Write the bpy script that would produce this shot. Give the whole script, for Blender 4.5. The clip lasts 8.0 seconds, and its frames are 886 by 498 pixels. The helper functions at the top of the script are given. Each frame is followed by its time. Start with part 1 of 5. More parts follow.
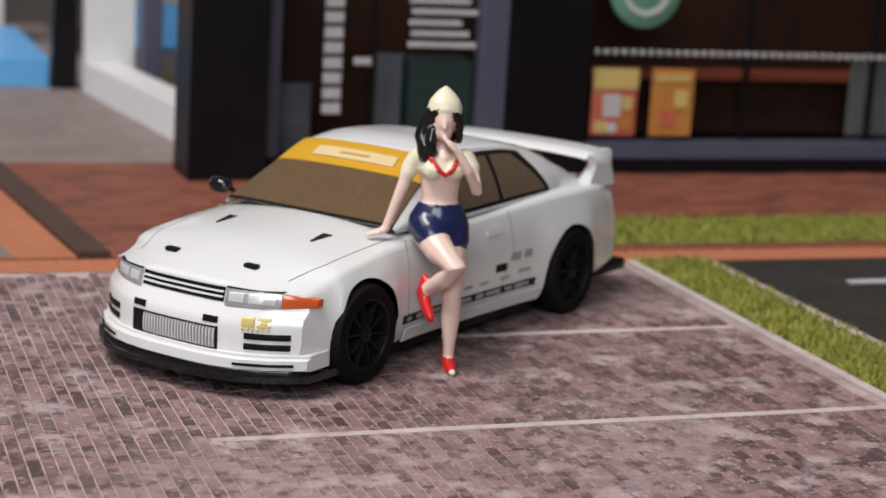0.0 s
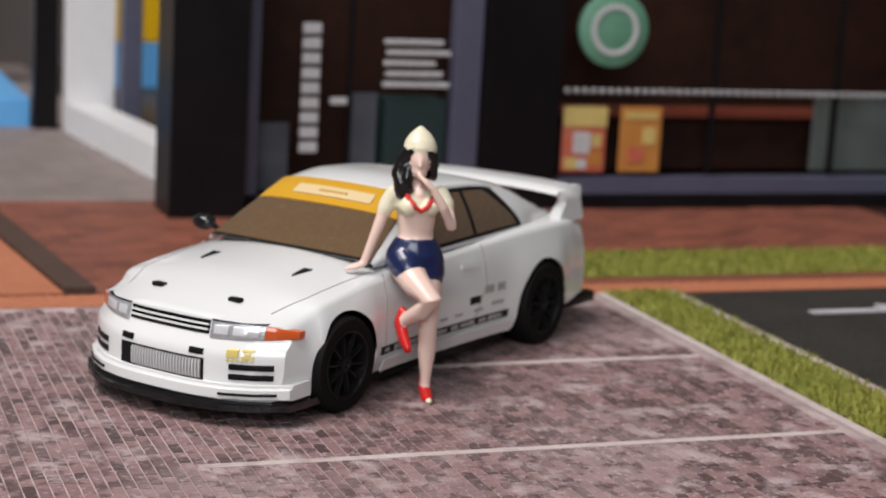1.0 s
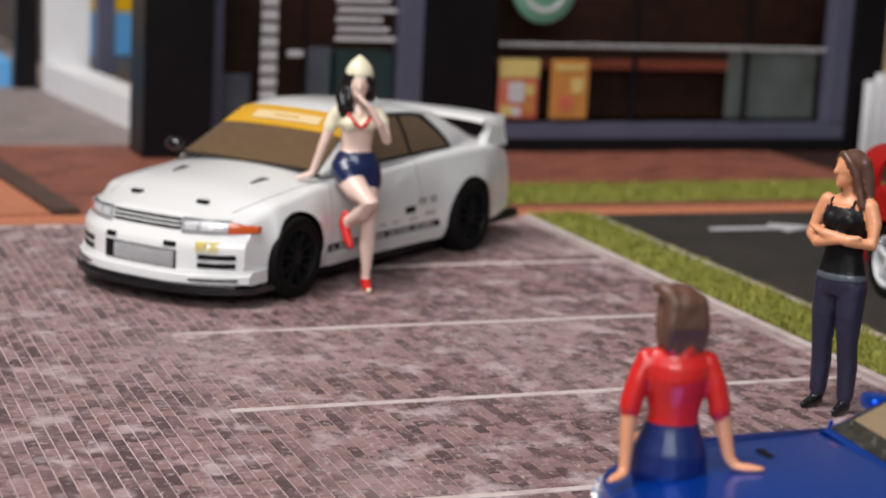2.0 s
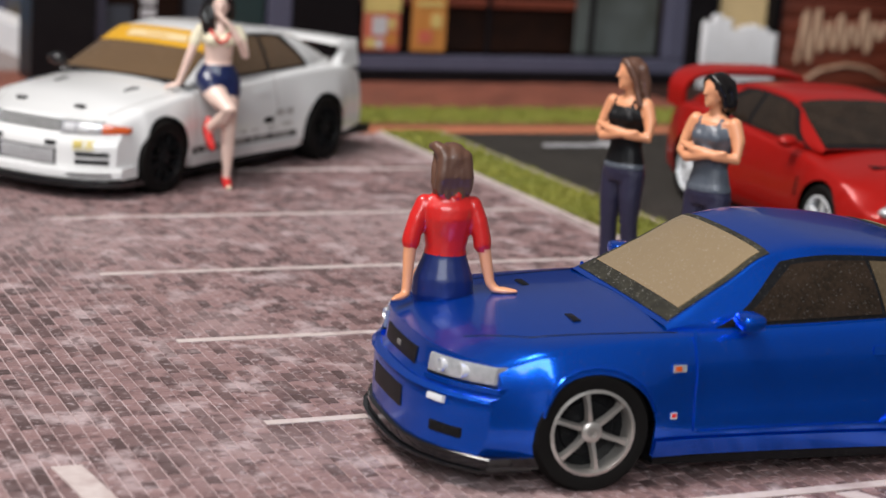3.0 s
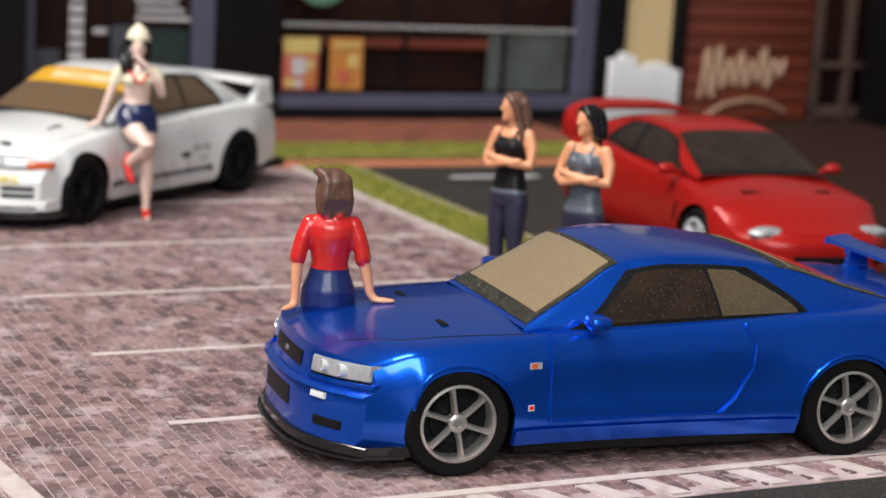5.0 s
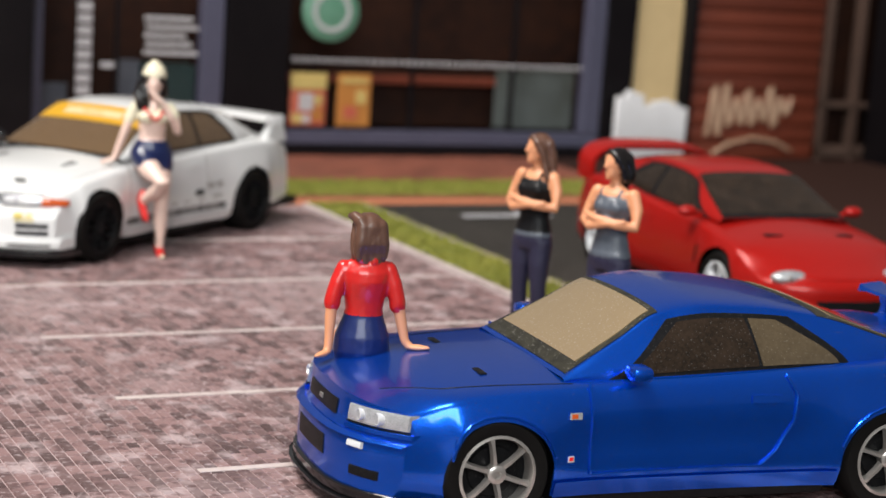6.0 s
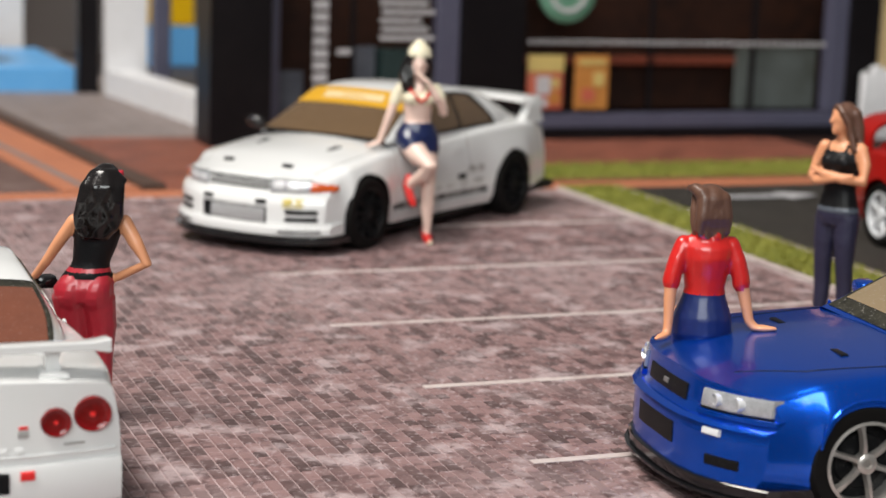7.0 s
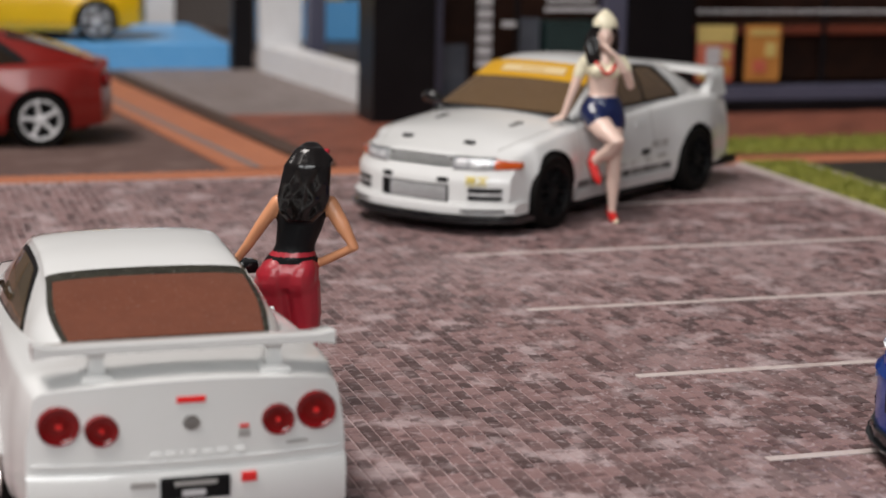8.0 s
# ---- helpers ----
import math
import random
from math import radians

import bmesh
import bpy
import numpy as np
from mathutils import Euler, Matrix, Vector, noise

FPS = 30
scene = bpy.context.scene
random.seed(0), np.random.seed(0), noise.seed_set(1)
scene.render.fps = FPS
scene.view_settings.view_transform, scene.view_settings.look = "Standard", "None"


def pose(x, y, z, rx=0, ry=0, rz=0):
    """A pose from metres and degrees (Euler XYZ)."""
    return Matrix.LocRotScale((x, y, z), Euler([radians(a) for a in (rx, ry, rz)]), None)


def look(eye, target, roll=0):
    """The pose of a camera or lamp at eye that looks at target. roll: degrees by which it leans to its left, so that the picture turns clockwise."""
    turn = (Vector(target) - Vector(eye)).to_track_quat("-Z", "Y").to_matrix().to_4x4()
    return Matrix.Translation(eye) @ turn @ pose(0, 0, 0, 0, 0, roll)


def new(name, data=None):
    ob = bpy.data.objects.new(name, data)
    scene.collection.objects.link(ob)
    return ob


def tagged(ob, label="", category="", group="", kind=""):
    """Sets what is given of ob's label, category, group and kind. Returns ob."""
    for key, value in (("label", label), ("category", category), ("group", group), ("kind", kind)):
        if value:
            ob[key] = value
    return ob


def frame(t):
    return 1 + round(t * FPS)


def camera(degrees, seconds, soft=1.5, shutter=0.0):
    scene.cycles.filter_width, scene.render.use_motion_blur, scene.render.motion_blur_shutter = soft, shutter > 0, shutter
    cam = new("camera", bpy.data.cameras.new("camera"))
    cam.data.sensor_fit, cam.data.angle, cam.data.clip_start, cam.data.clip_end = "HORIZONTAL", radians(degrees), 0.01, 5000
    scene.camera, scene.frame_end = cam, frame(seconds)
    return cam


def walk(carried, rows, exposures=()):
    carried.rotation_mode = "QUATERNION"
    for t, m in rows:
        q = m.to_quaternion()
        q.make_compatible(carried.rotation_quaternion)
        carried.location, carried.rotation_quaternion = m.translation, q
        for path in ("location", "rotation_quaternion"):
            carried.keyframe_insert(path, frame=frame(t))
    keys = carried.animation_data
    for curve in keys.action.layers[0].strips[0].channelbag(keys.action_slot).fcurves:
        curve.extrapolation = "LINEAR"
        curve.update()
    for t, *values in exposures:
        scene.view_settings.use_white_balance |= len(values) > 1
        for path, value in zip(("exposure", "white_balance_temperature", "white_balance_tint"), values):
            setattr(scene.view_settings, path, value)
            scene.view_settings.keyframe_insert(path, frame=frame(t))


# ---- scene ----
# A tabletop diorama of 1:64 model cars: all sizes below are in full-size metres, U brings them to the model's true size.
U = 1 / 64
ROWS = [
    (0, (-2.292, -10.419, 3.496), (-1.634, -8.577, 3.077), 3.4),
    (0.5, (-2.266, -10.595, 3.590), (-1.609, -8.750, 3.183), 3.2),
    (1, (-2.484, -10.893, 3.583), (-1.798, -9.053, 3.204), 3.2),
    (1.2, (-2.667, -11.106, 3.474), (-1.982, -9.263, 3.107), 3.1),
    (2.3, (-3.256, -13.948, 3.370), (-2.517, -12.134, 2.968), 3.2),
    (2.5, (-3.421, -14.320, 3.392), (-2.665, -12.514, 2.980), 3.5),
    (3, (-3.341, -15.381, 3.279), (-2.527, -13.604, 2.856), 3.9),
    (3.5, (-3.450, -16.294, 3.221), (-2.595, -14.537, 2.794), 4.1),
    (4, (-3.537, -16.570, 3.400), (-2.673, -14.811, 3.001), 3.9),
    (4.5, (-3.545, -16.570, 3.527), (-2.677, -14.808, 3.149), 3.7),
    (4.7, (-3.479, -16.637, 3.389), (-2.613, -14.874, 3.010), 3.4),
    (5.8, (-3.596, -16.548, 3.406), (-2.708, -14.791, 3.055), 3.9),
    (6, (-3.691, -16.320, 3.430), (-2.806, -14.559, 3.088), 4.0),
    (6.5, (-3.922, -15.595, 3.156), (-3.105, -13.802, 2.812), 3.1),
    (7, (-4.297, -15.312, 3.151), (-3.584, -13.478, 2.793), 2.1),
    (7.5, (-4.641, -14.798, 3.071), (-4.054, -12.924, 2.688), 1.2),
    (8, (-4.589, -14.521, 3.061), (-4.006, -12.648, 2.672), 1.2),
]

cam = camera(27.0, 8.0, soft=1.5)
cam.data.dof.use_dof = True
cam.data.dof.focus_distance = 11.2 * U
cam.data.dof.aperture_fstop = 49.0
walk(cam, [(t, look([v * U for v in e], [v * U for v in g], r)) for t, e, g, r in ROWS],
     [(0, -0.20, 6500, 10), (1.2, -0.15, 6520, 10), (2.5, -0.04, 6560, 10), (3.5, 0.12, 6500, 9), (4.5, 0.20, 6600, 8), (6.0, 0.28, 6660, 8), (6.5, 0.36, 6720, 7), (7.0, 0.10, 6720, 7), (7.5, -0.16, 6720, 8), (8.0, -0.37, 6720, 10)])

# ---- light: a lit room round the table ----
world = bpy.data.worlds.new("room_light")
scene.world = world
world.use_nodes = True
bg = world.node_tree.nodes["Background"]
bg.inputs[0].default_value = (0.98, 0.96, 1.0, 1)
bg.inputs[1].default_value = 0.15


def area_lamp(name, eye, target, size, power, colour):
    d = bpy.data.lights.new(name, "AREA")
    d.shape, d.size, d.size_y, d.energy, d.color = "RECTANGLE", size[0], size[1], power, colour
    ob = new(name, d)
    ob.matrix_world = look(eye, target)
    return ob


area_lamp("ceiling_lamp", (-0.42, -0.12, 0.85), (0.02, 0.02, 0), (0.55, 0.30), 12.0, (1.0, 0.95, 0.93))
# Unseen fill from the camera side, added to brighten the faces turned that way.
area_lamp("window_light", (-0.30, -0.80, 0.42), (0.0, -0.02, 0.0), (0.45, 0.35), 4.3, (0.93, 0.97, 1.0))


# ---- materials ----
def material(name, colour, rough=0.5, metal=0.0, coat=0.0, noise_scale=0.0, vary=0.0, second=None, bump=0.0, island=0.0, objects=0.0,
             transmission=0.0, speck=0.0, specular=0.5, cloud=None):
    """A node material: base colour with variation at two scales, optional random tint by piece, bump, lacquer."""
    m = bpy.data.materials.new(name)
    m.use_nodes = True
    nt = m.node_tree
    bsdf = nt.nodes["Principled BSDF"]
    bsdf.inputs["Roughness"].default_value = rough
    bsdf.inputs["Metallic"].default_value = metal
    bsdf.inputs["Coat Weight"].default_value = coat
    bsdf.inputs["Coat Roughness"].default_value = 0.06
    bsdf.inputs["Specular IOR Level"].default_value = specular
    bsdf.inputs["Transmission Weight"].default_value = transmission
    base = nt.nodes.new("ShaderNodeRGB")
    base.outputs[0].default_value = (*colour, 1)
    out = base.outputs[0]
    geo = nt.nodes.new("ShaderNodeNewGeometry")
    pos = geo.outputs["Position"]

    def mix(a, b, fac, kind="MIX"):
        n = nt.nodes.new("ShaderNodeMix")
        n.data_type, n.blend_type = "RGBA", kind
        n.inputs[0].default_value = 1.0
        for socket, value in ((n.inputs[0], fac), (n.inputs[6], a), (n.inputs[7], b)):
            if isinstance(value, (tuple, float)):
                socket.default_value = value
            else:
                nt.links.new(value, socket)
        return n.outputs[2]

    def noise_tex(scale, detail):
        n = nt.nodes.new("ShaderNodeTexNoise")
        n.inputs["Scale"].default_value, n.inputs["Detail"].default_value = scale, detail
        nt.links.new(pos, n.inputs["Vector"])
        return n.outputs["Fac"]

    def ramp(fac, a, b):
        n = nt.nodes.new("ShaderNodeMapRange")
        nt.links.new(fac, n.inputs[0])
        n.inputs[1].default_value, n.inputs[2].default_value = a, b
        return n.outputs[0]

    if vary and noise_scale:
        other = (*(second or tuple(c * 0.5 for c in colour)), 1.0)
        n1 = ramp(noise_tex(noise_scale, 3.0), 0.35, 0.7)
        n2 = ramp(noise_tex(noise_scale * 9, 4.0), 0.35, 0.7)
        for n in (n1, n2):
            s = nt.nodes.new("ShaderNodeMath")
            s.operation = "MULTIPLY"
            nt.links.new(n, s.inputs[0])
            s.inputs[1].default_value = vary
            out = mix(out, other, s.outputs[0])
    if island or objects:
        src = geo.outputs["Random Per Island"] if island else nt.nodes.new("ShaderNodeObjectInfo").outputs["Random"]
        s = nt.nodes.new("ShaderNodeMapRange")
        nt.links.new(src, s.inputs[0])
        a = island or objects
        s.inputs[3].default_value, s.inputs[4].default_value = 1 - a, 1 + a * 0.4
        s.inputs[1].default_value = 0.0 if a < 0.45 else 0.05
        s.inputs[2].default_value = 1.0 if a < 0.45 else 0.65
        out = mix(out, s.outputs[0], 1.0, "MULTIPLY")
    if cloud:
        for scale, low, high, amount, tone in cloud:
            n = ramp(noise_tex(scale, 5.0), low, high)
            s = nt.nodes.new("ShaderNodeMath")
            s.operation = "MULTIPLY"
            nt.links.new(n, s.inputs[0])
            s.inputs[1].default_value = amount
            out = mix(out, (*tone, 1.0), s.outputs[0])
    if speck:
        n = ramp(noise_tex(5200.0, 0.0), 0.72, 0.78)
        s = nt.nodes.new("ShaderNodeMath")
        s.operation = "MULTIPLY"
        nt.links.new(n, s.inputs[0])
        s.inputs[1].default_value = speck
        out = mix(out, (0.75, 0.72, 0.68, 1.0), s.outputs[0])
    nt.links.new(out, bsdf.inputs["Base Color"])
    if bump:
        b = nt.nodes.new("ShaderNodeBump")
        b.inputs["Strength"].default_value, b.inputs["Distance"].default_value = bump, 0.0002
        nt.links.new(noise_tex(max(noise_scale, 100.0) * 6, 4.0), b.inputs["Height"])
        nt.links.new(b.outputs[0], bsdf.inputs["Normal"])
    return m


WHITE = material("white_paint", (0.73, 0.74, 0.74), 0.22, 0, 0.6, 60, 0.06, (0.6, 0.58, 0.52), speck=0.12)
BLUE = material("metallic_blue_paint", (0.0, 0.095, 0.64), 0.27, 0.8, 0.5, 90, 0.12, (0.0, 0.065, 0.50), speck=0.06, specular=0.3)
RED = material("red_paint", (0.33, 0.006, 0.004), 0.32, 0.1, 0.25, 80, 0.1, speck=0.03, specular=0.25)
DARKRED = material("dark_red_paint", (0.20, 0.008, 0.005), 0.3, 0.1, 0.4, 80, 0.1)
YELLOW = material("yellow_paint", (0.8, 0.48, 0.01), 0.3, 0, 0.6, 80, 0.1)
TINT = material("brown_tinted_glass", (0.125, 0.075, 0.035), 0.07, 0, 0.8, 120, 0.25, (0.09, 0.055, 0.03), speck=0.08)
TAN = material("tan_tinted_glass", (0.25, 0.185, 0.105), 0.08, 0, 0.8, 100, 0.15, (0.2, 0.14, 0.08), speck=0.15)
DARKGLASS = material("dark_tinted_glass", (0.012, 0.009, 0.007), 0.08, 0, 0.12, 300, 0.5, (0.04, 0.026, 0.018), speck=0.05, specular=0.15)
REDGLASS = material("red_brown_tinted_glass", (0.17, 0.055, 0.03), 0.08, 0, 0.8, 100, 0.2, speck=0.05)
BLACK = material("black_plastic", (0.006, 0.006, 0.007), 0.42, 0, 0.05, 200, 0.3, (0.014, 0.014, 0.014), speck=0.03, specular=0.1)
GLOSSBLACK = material("gloss_black_plastic", (0.005, 0.005, 0.006), 0.12, 0, 0.5, 200, 0.2, (0.012, 0.012, 0.012), specular=0.3)
RUBBER = material("black_rubber", (0.007, 0.0065, 0.0065), 0.6, 0, 0, 200, 0.3, (0.012, 0.011, 0.010), bump=0.2, specular=0.06)
STEEL = material("grey_metal", (0.52, 0.49, 0.46), 0.30, 0.7, 0.3, 300, 0.2)
SILVER = material("silver_plastic", (0.72, 0.73, 0.75), 0.25, 0.2, 0.3, 300, 0.15)
MESHGREY = material("grey_mesh", (0.32, 0.31, 0.30), 0.4, 0.6, 0, 300, 0.2)
LAMP = material("clear_lamp_plastic", (0.60, 0.62, 0.64), 0.10, 0.4, 1.0, 900, 0.5, (0.24, 0.25, 0.27), bump=0.3)
REFLECTOR = material("chrome_reflector", (0.80, 0.81, 0.83), 0.2, 0.35, 0.5, 600, 0.3, (0.5, 0.5, 0.52))
SMOKED = material("smoky_brown_glass", (0.06, 0.044, 0.026), 0.08, 0, 0.3, 250, 0.5, (0.10, 0.075, 0.045), speck=0.06, specular=0.25)
DUSTYBLACK = material("dusty_black_seal", (0.010, 0.010, 0.009), 0.5, 0, 0, 700, 0.6, (0.05, 0.047, 0.034), speck=0.2, specular=0.15)
AMBER = material("amber_lamp_plastic", (0.65, 0.10, 0.012), 0.15, 0, 0.8, 400, 0.25)
TAIL = material("red_lamp_plastic", (0.26, 0.003, 0.005), 0.12, 0, 0.4, 500, 0.5, (0.06, 0.0, 0.0), specular=0.35)
TAILHOT = material("bright_red_plastic", (0.75, 0.02, 0.02), 0.15, 0, 0.8)
STICKER = material("yellow_sticker", (0.58, 0.31, 0.015), 0.3, 0, 0.4, 100, 0.08)
PALE = material("pale_print", (0.62, 0.48, 0.26), 0.4)
GREYPRINT = material("grey_print", (0.35, 0.34, 0.33), 0.4)
GOLDPRINT = material("gold_print", (0.66, 0.54, 0.16), 0.35)
PALESKIN = material("pale_painted_skin", (0.76, 0.56, 0.48), 0.4, 0, 0.2, 150, 0.1, (0.7, 0.45, 0.36))
TANSKIN = material("tan_painted_skin", (0.70, 0.31, 0.16), 0.42, 0, 0.15, 150, 0.1, (0.55, 0.24, 0.12))
BROWNHAIR = material("brown_hair_paint", (0.115, 0.055, 0.035), 0.4, 0, 0.1, 250, 0.3, (0.07, 0.03, 0.02), bump=0.2)
BLACKHAIR = material("black_hair_paint", (0.006, 0.005, 0.005), 0.2, 0, 0.3, 250, 0.3, (0.012, 0.009, 0.009), bump=0.05, specular=0.35)
REDCLOTH = material("red_cloth_paint", (0.58, 0.014, 0.012), 0.3, 0, 0.4, 200, 0.15, bump=0.3)
CRIMSON = material("crimson_cloth_paint", (0.42, 0.02, 0.035), 0.35, 0, 0.3, 200, 0.2, bump=0.3)
NAVY = material("navy_cloth_paint", (0.006, 0.014, 0.07), 0.3, 0, 0.4, 200, 0.2, bump=0.3)
DENIM = material("dark_denim_paint", (0.018, 0.017, 0.045), 0.5, 0, 0.1, 200, 0.3, bump=0.4)
BLUESKIRT = material("blue_cloth_paint", (0.004, 0.016, 0.10), 0.4, 0, 0.2, 200, 0.2, bump=0.3)
CREAM = material("cream_cloth_paint", (0.76, 0.70, 0.52), 0.4, 0, 0.2, 200, 0.1, bump=0.2)
BLACKCLOTH = material("black_cloth_paint", (0.006, 0.006, 0.007), 0.5, 0, 0.05, 200, 0.3, bump=0.3, specular=0.2)
GREYCLOTH = material("grey_cloth_paint", (0.08, 0.095, 0.12), 0.45, 0, 0.3, 200, 0.25, bump=0.3)


# ---- building helpers ----
def part(name, bm, mat, parent=None, label="", smooth=True, flip=True):
    """Links a bmesh, in full-size metres, as one mesh object under a thing or a part."""
    if flip:
        bmesh.ops.recalc_face_normals(bm, faces=bm.faces[:])
    me = bpy.data.meshes.new(name)
    bm.to_mesh(me)
    bm.free()
    me.transform(Matrix.Scale(U, 4))
    for m in (mat if isinstance(mat, (list, tuple)) else (mat,)):
        me.materials.append(m)
    if smooth:
        me.shade_smooth()
        me.set_sharp_from_angle(angle=radians(38))
    ob = new(name, me)
    if parent is not None:
        ob.parent = parent
    return tagged(ob, label)


def thing(name, x, y, z, yaw, label, category, group="", kind="", scale=1.0):
    ob = new(name)
    ob.empty_display_size = 0.005
    ob.matrix_world = pose(x * U, y * U, z * U, 0, 0, yaw) @ Matrix.Diagonal((scale, scale, scale, 1))
    return tagged(ob, label, category, group, kind)


def box(bm, x0, x1, y0, y1, z0, z1, bevel=0.0, cuts=0, mat=0):
    made = bmesh.ops.create_cube(bm, size=1.0)["verts"]
    for v in made:
        v.co = Vector((x0 + (v.co.x + 0.5) * (x1 - x0), y0 + (v.co.y + 0.5) * (y1 - y0), z0 + (v.co.z + 0.5) * (z1 - z0)))
    faces = list({f for v in made for f in v.link_faces})
    for f in faces:
        f.material_index = mat
    if cuts:
        edges = [e for e in {e for v in made for e in v.link_edges} if abs(e.verts[0].co.y - e.verts[1].co.y) > 1e-6]
        bmesh.ops.subdivide_edges(bm, edges=edges, cuts=cuts)
    elif bevel:
        bmesh.ops.bevel(bm, geom=list({e for v in made for e in v.link_edges}), offset=bevel, segments=2, affect="EDGES", profile=0.5)
    return bm


def boxed(*args, **kw):
    return box(bmesh.new(), *args, **kw)


def tube(bm, pts, seg=10, mat=0, cap=True, flat=1.0):
    """A limb through (x, y, z, radius) points, with round ends; flat squeezes it along its second axis."""
    pts = [(Vector(p[:3]), p[3]) for p in pts]
    a, b = pts[0], pts[-1]
    if cap:
        d0, d1 = (a[0] - pts[1][0]).normalized(), (b[0] - pts[-2][0]).normalized()
        pts = [(a[0] + d0 * a[1] * 0.85, a[1] * 0.35), (a[0] + d0 * a[1] * 0.5, a[1] * 0.8)] + pts + \
              [(b[0] + d1 * b[1] * 0.5, b[1] * 0.8), (b[0] + d1 * b[1] * 0.85, b[1] * 0.35)]
    rings, side = [], None
    for i, (p, r) in enumerate(pts):
        way = (pts[min(i + 1, len(pts) - 1)][0] - pts[max(i - 1, 0)][0]).normalized()
        if side is None:
            side = way.cross(Vector((0.13, 0.21, 0.97)) if abs(way.z) < 0.9 else Vector((0, 1, 0))).normalized()
        side = (side - way * side.dot(way)).normalized()
        up = way.cross(side)
        rings.append([bm.verts.new(p + (side * math.cos(k * math.tau / seg) + up * flat * math.sin(k * math.tau / seg)) * r) for k in range(seg)])
    for r0, r1 in zip(rings, rings[1:]):
        for k in range(seg):
            bm.faces.new((r0[k], r0[(k + 1) % seg], r1[(k + 1) % seg], r1[k])).material_index = mat
    for r in (rings[0], rings[-1]):
        bm.faces.new(r).material_index = mat
    return bm


def stack(bm, rings, seg=16, mat=0):
    """A body of upright ellipses: rows of x, y, z, half depth, half width."""
    made = []
    for x, y, z, rx, ry in rings:
        made.append([bm.verts.new((x + rx * math.cos(k * math.tau / seg), y + ry * math.sin(k * math.tau / seg), z)) for k in range(seg)])
    for r0, r1 in zip(made, made[1:]):
        for k in range(seg):
            bm.faces.new((r0[k], r0[(k + 1) % seg], r1[(k + 1) % seg], r1[k])).material_index = mat
    for r in (made[0], made[-1]):
        bm.faces.new(r).material_index = mat
    return bm


def blob(bm, x, y, z, rx, ry, rz, mat=0, seg=14):
    made = bmesh.ops.create_uvsphere(bm, u_segments=seg, v_segments=seg // 2 + 2, radius=1.0)["verts"]
    for v in made:
        v.co = Vector((x + v.co.x * rx, y + v.co.y * ry, z + v.co.z * rz))
    for f in {f for v in made for f in v.link_faces}:
        f.material_index = mat
    return bm


def lathe(bm, profile, seg=28, mat=0, centre=(0, 0, 0), axis="y"):
    """Turns (radius, along) points about an axis through centre."""
    rings = []
    for r, h in profile:
        ring = []
        for k in range(seg):
            c, s = r * math.cos(k * math.tau / seg), r * math.sin(k * math.tau / seg)
            p = {"y": (c, h, s), "x": (h, c, s), "z": (c, s, h)}[axis]
            ring.append(bm.verts.new(Vector(centre) + Vector(p)))
        rings.append(ring)
    for r0, r1 in zip(rings, rings[1:]):
        for k in range(seg):
            bm.faces.new((r0[k], r0[(k + 1) % seg], r1[(k + 1) % seg], r1[k])).material_index = mat
    if profile[0][0] > 1e-6:
        bm.faces.new(rings[0]).material_index = mat
    if profile[-1][0] > 1e-6:
        bm.faces.new(rings[-1]).material_index = mat
    return bm


def grid(bm, rows, mat=0, close=False):
    """A sheet of quads over rows of points."""
    made = [[bm.verts.new(p) for p in row] for row in rows]
    for r0, r1 in zip(made, made[1:]):
        n = len(r0)
        for k in range(n if close else n - 1):
            bm.faces.new((r0[k], r0[(k + 1) % n], r1[(k + 1) % n], r1[k])).material_index = mat
    return made


def thick(bm, depth):
    """Gives a sheet a thickness, inwards."""
    bmesh.ops.recalc_face_normals(bm, faces=bm.faces[:])
    bmesh.ops.solidify(bm, geom=bm.faces[:], thickness=depth)
    return bm


def ease(a, b, x):
    t = min(1.0, max(0.0, (x - a) / (b - a)))
    return t * t * (3 - 2 * t)


def curve(points):
    """A smooth function through (x, y) points that does not overshoot."""
    xs, ys = [p[0] for p in points], [p[1] for p in points]
    n = len(xs)
    d = [(ys[i + 1] - ys[i]) / (xs[i + 1] - xs[i]) for i in range(n - 1)]
    m = [d[0]] + [0.0 if d[i - 1] * d[i] <= 0 else 2 * d[i - 1] * d[i] / (d[i - 1] + d[i]) for i in range(1, n - 1)] + [d[-1]]

    def f(x):
        x = min(max(x, xs[0]), xs[-1])
        i = max(0, min(n - 2, next((k for k in range(n - 1) if x <= xs[k + 1]), n - 2)))
        h = xs[i + 1] - xs[i]
        t = (x - xs[i]) / h
        return ((1 + 2 * t) * (1 - t) ** 2 * ys[i] + t * (1 - t) ** 2 * h * m[i] + t * t * (3 - 2 * t) * ys[i + 1] + t * t * (t - 1) * h * m[i + 1])
    return f


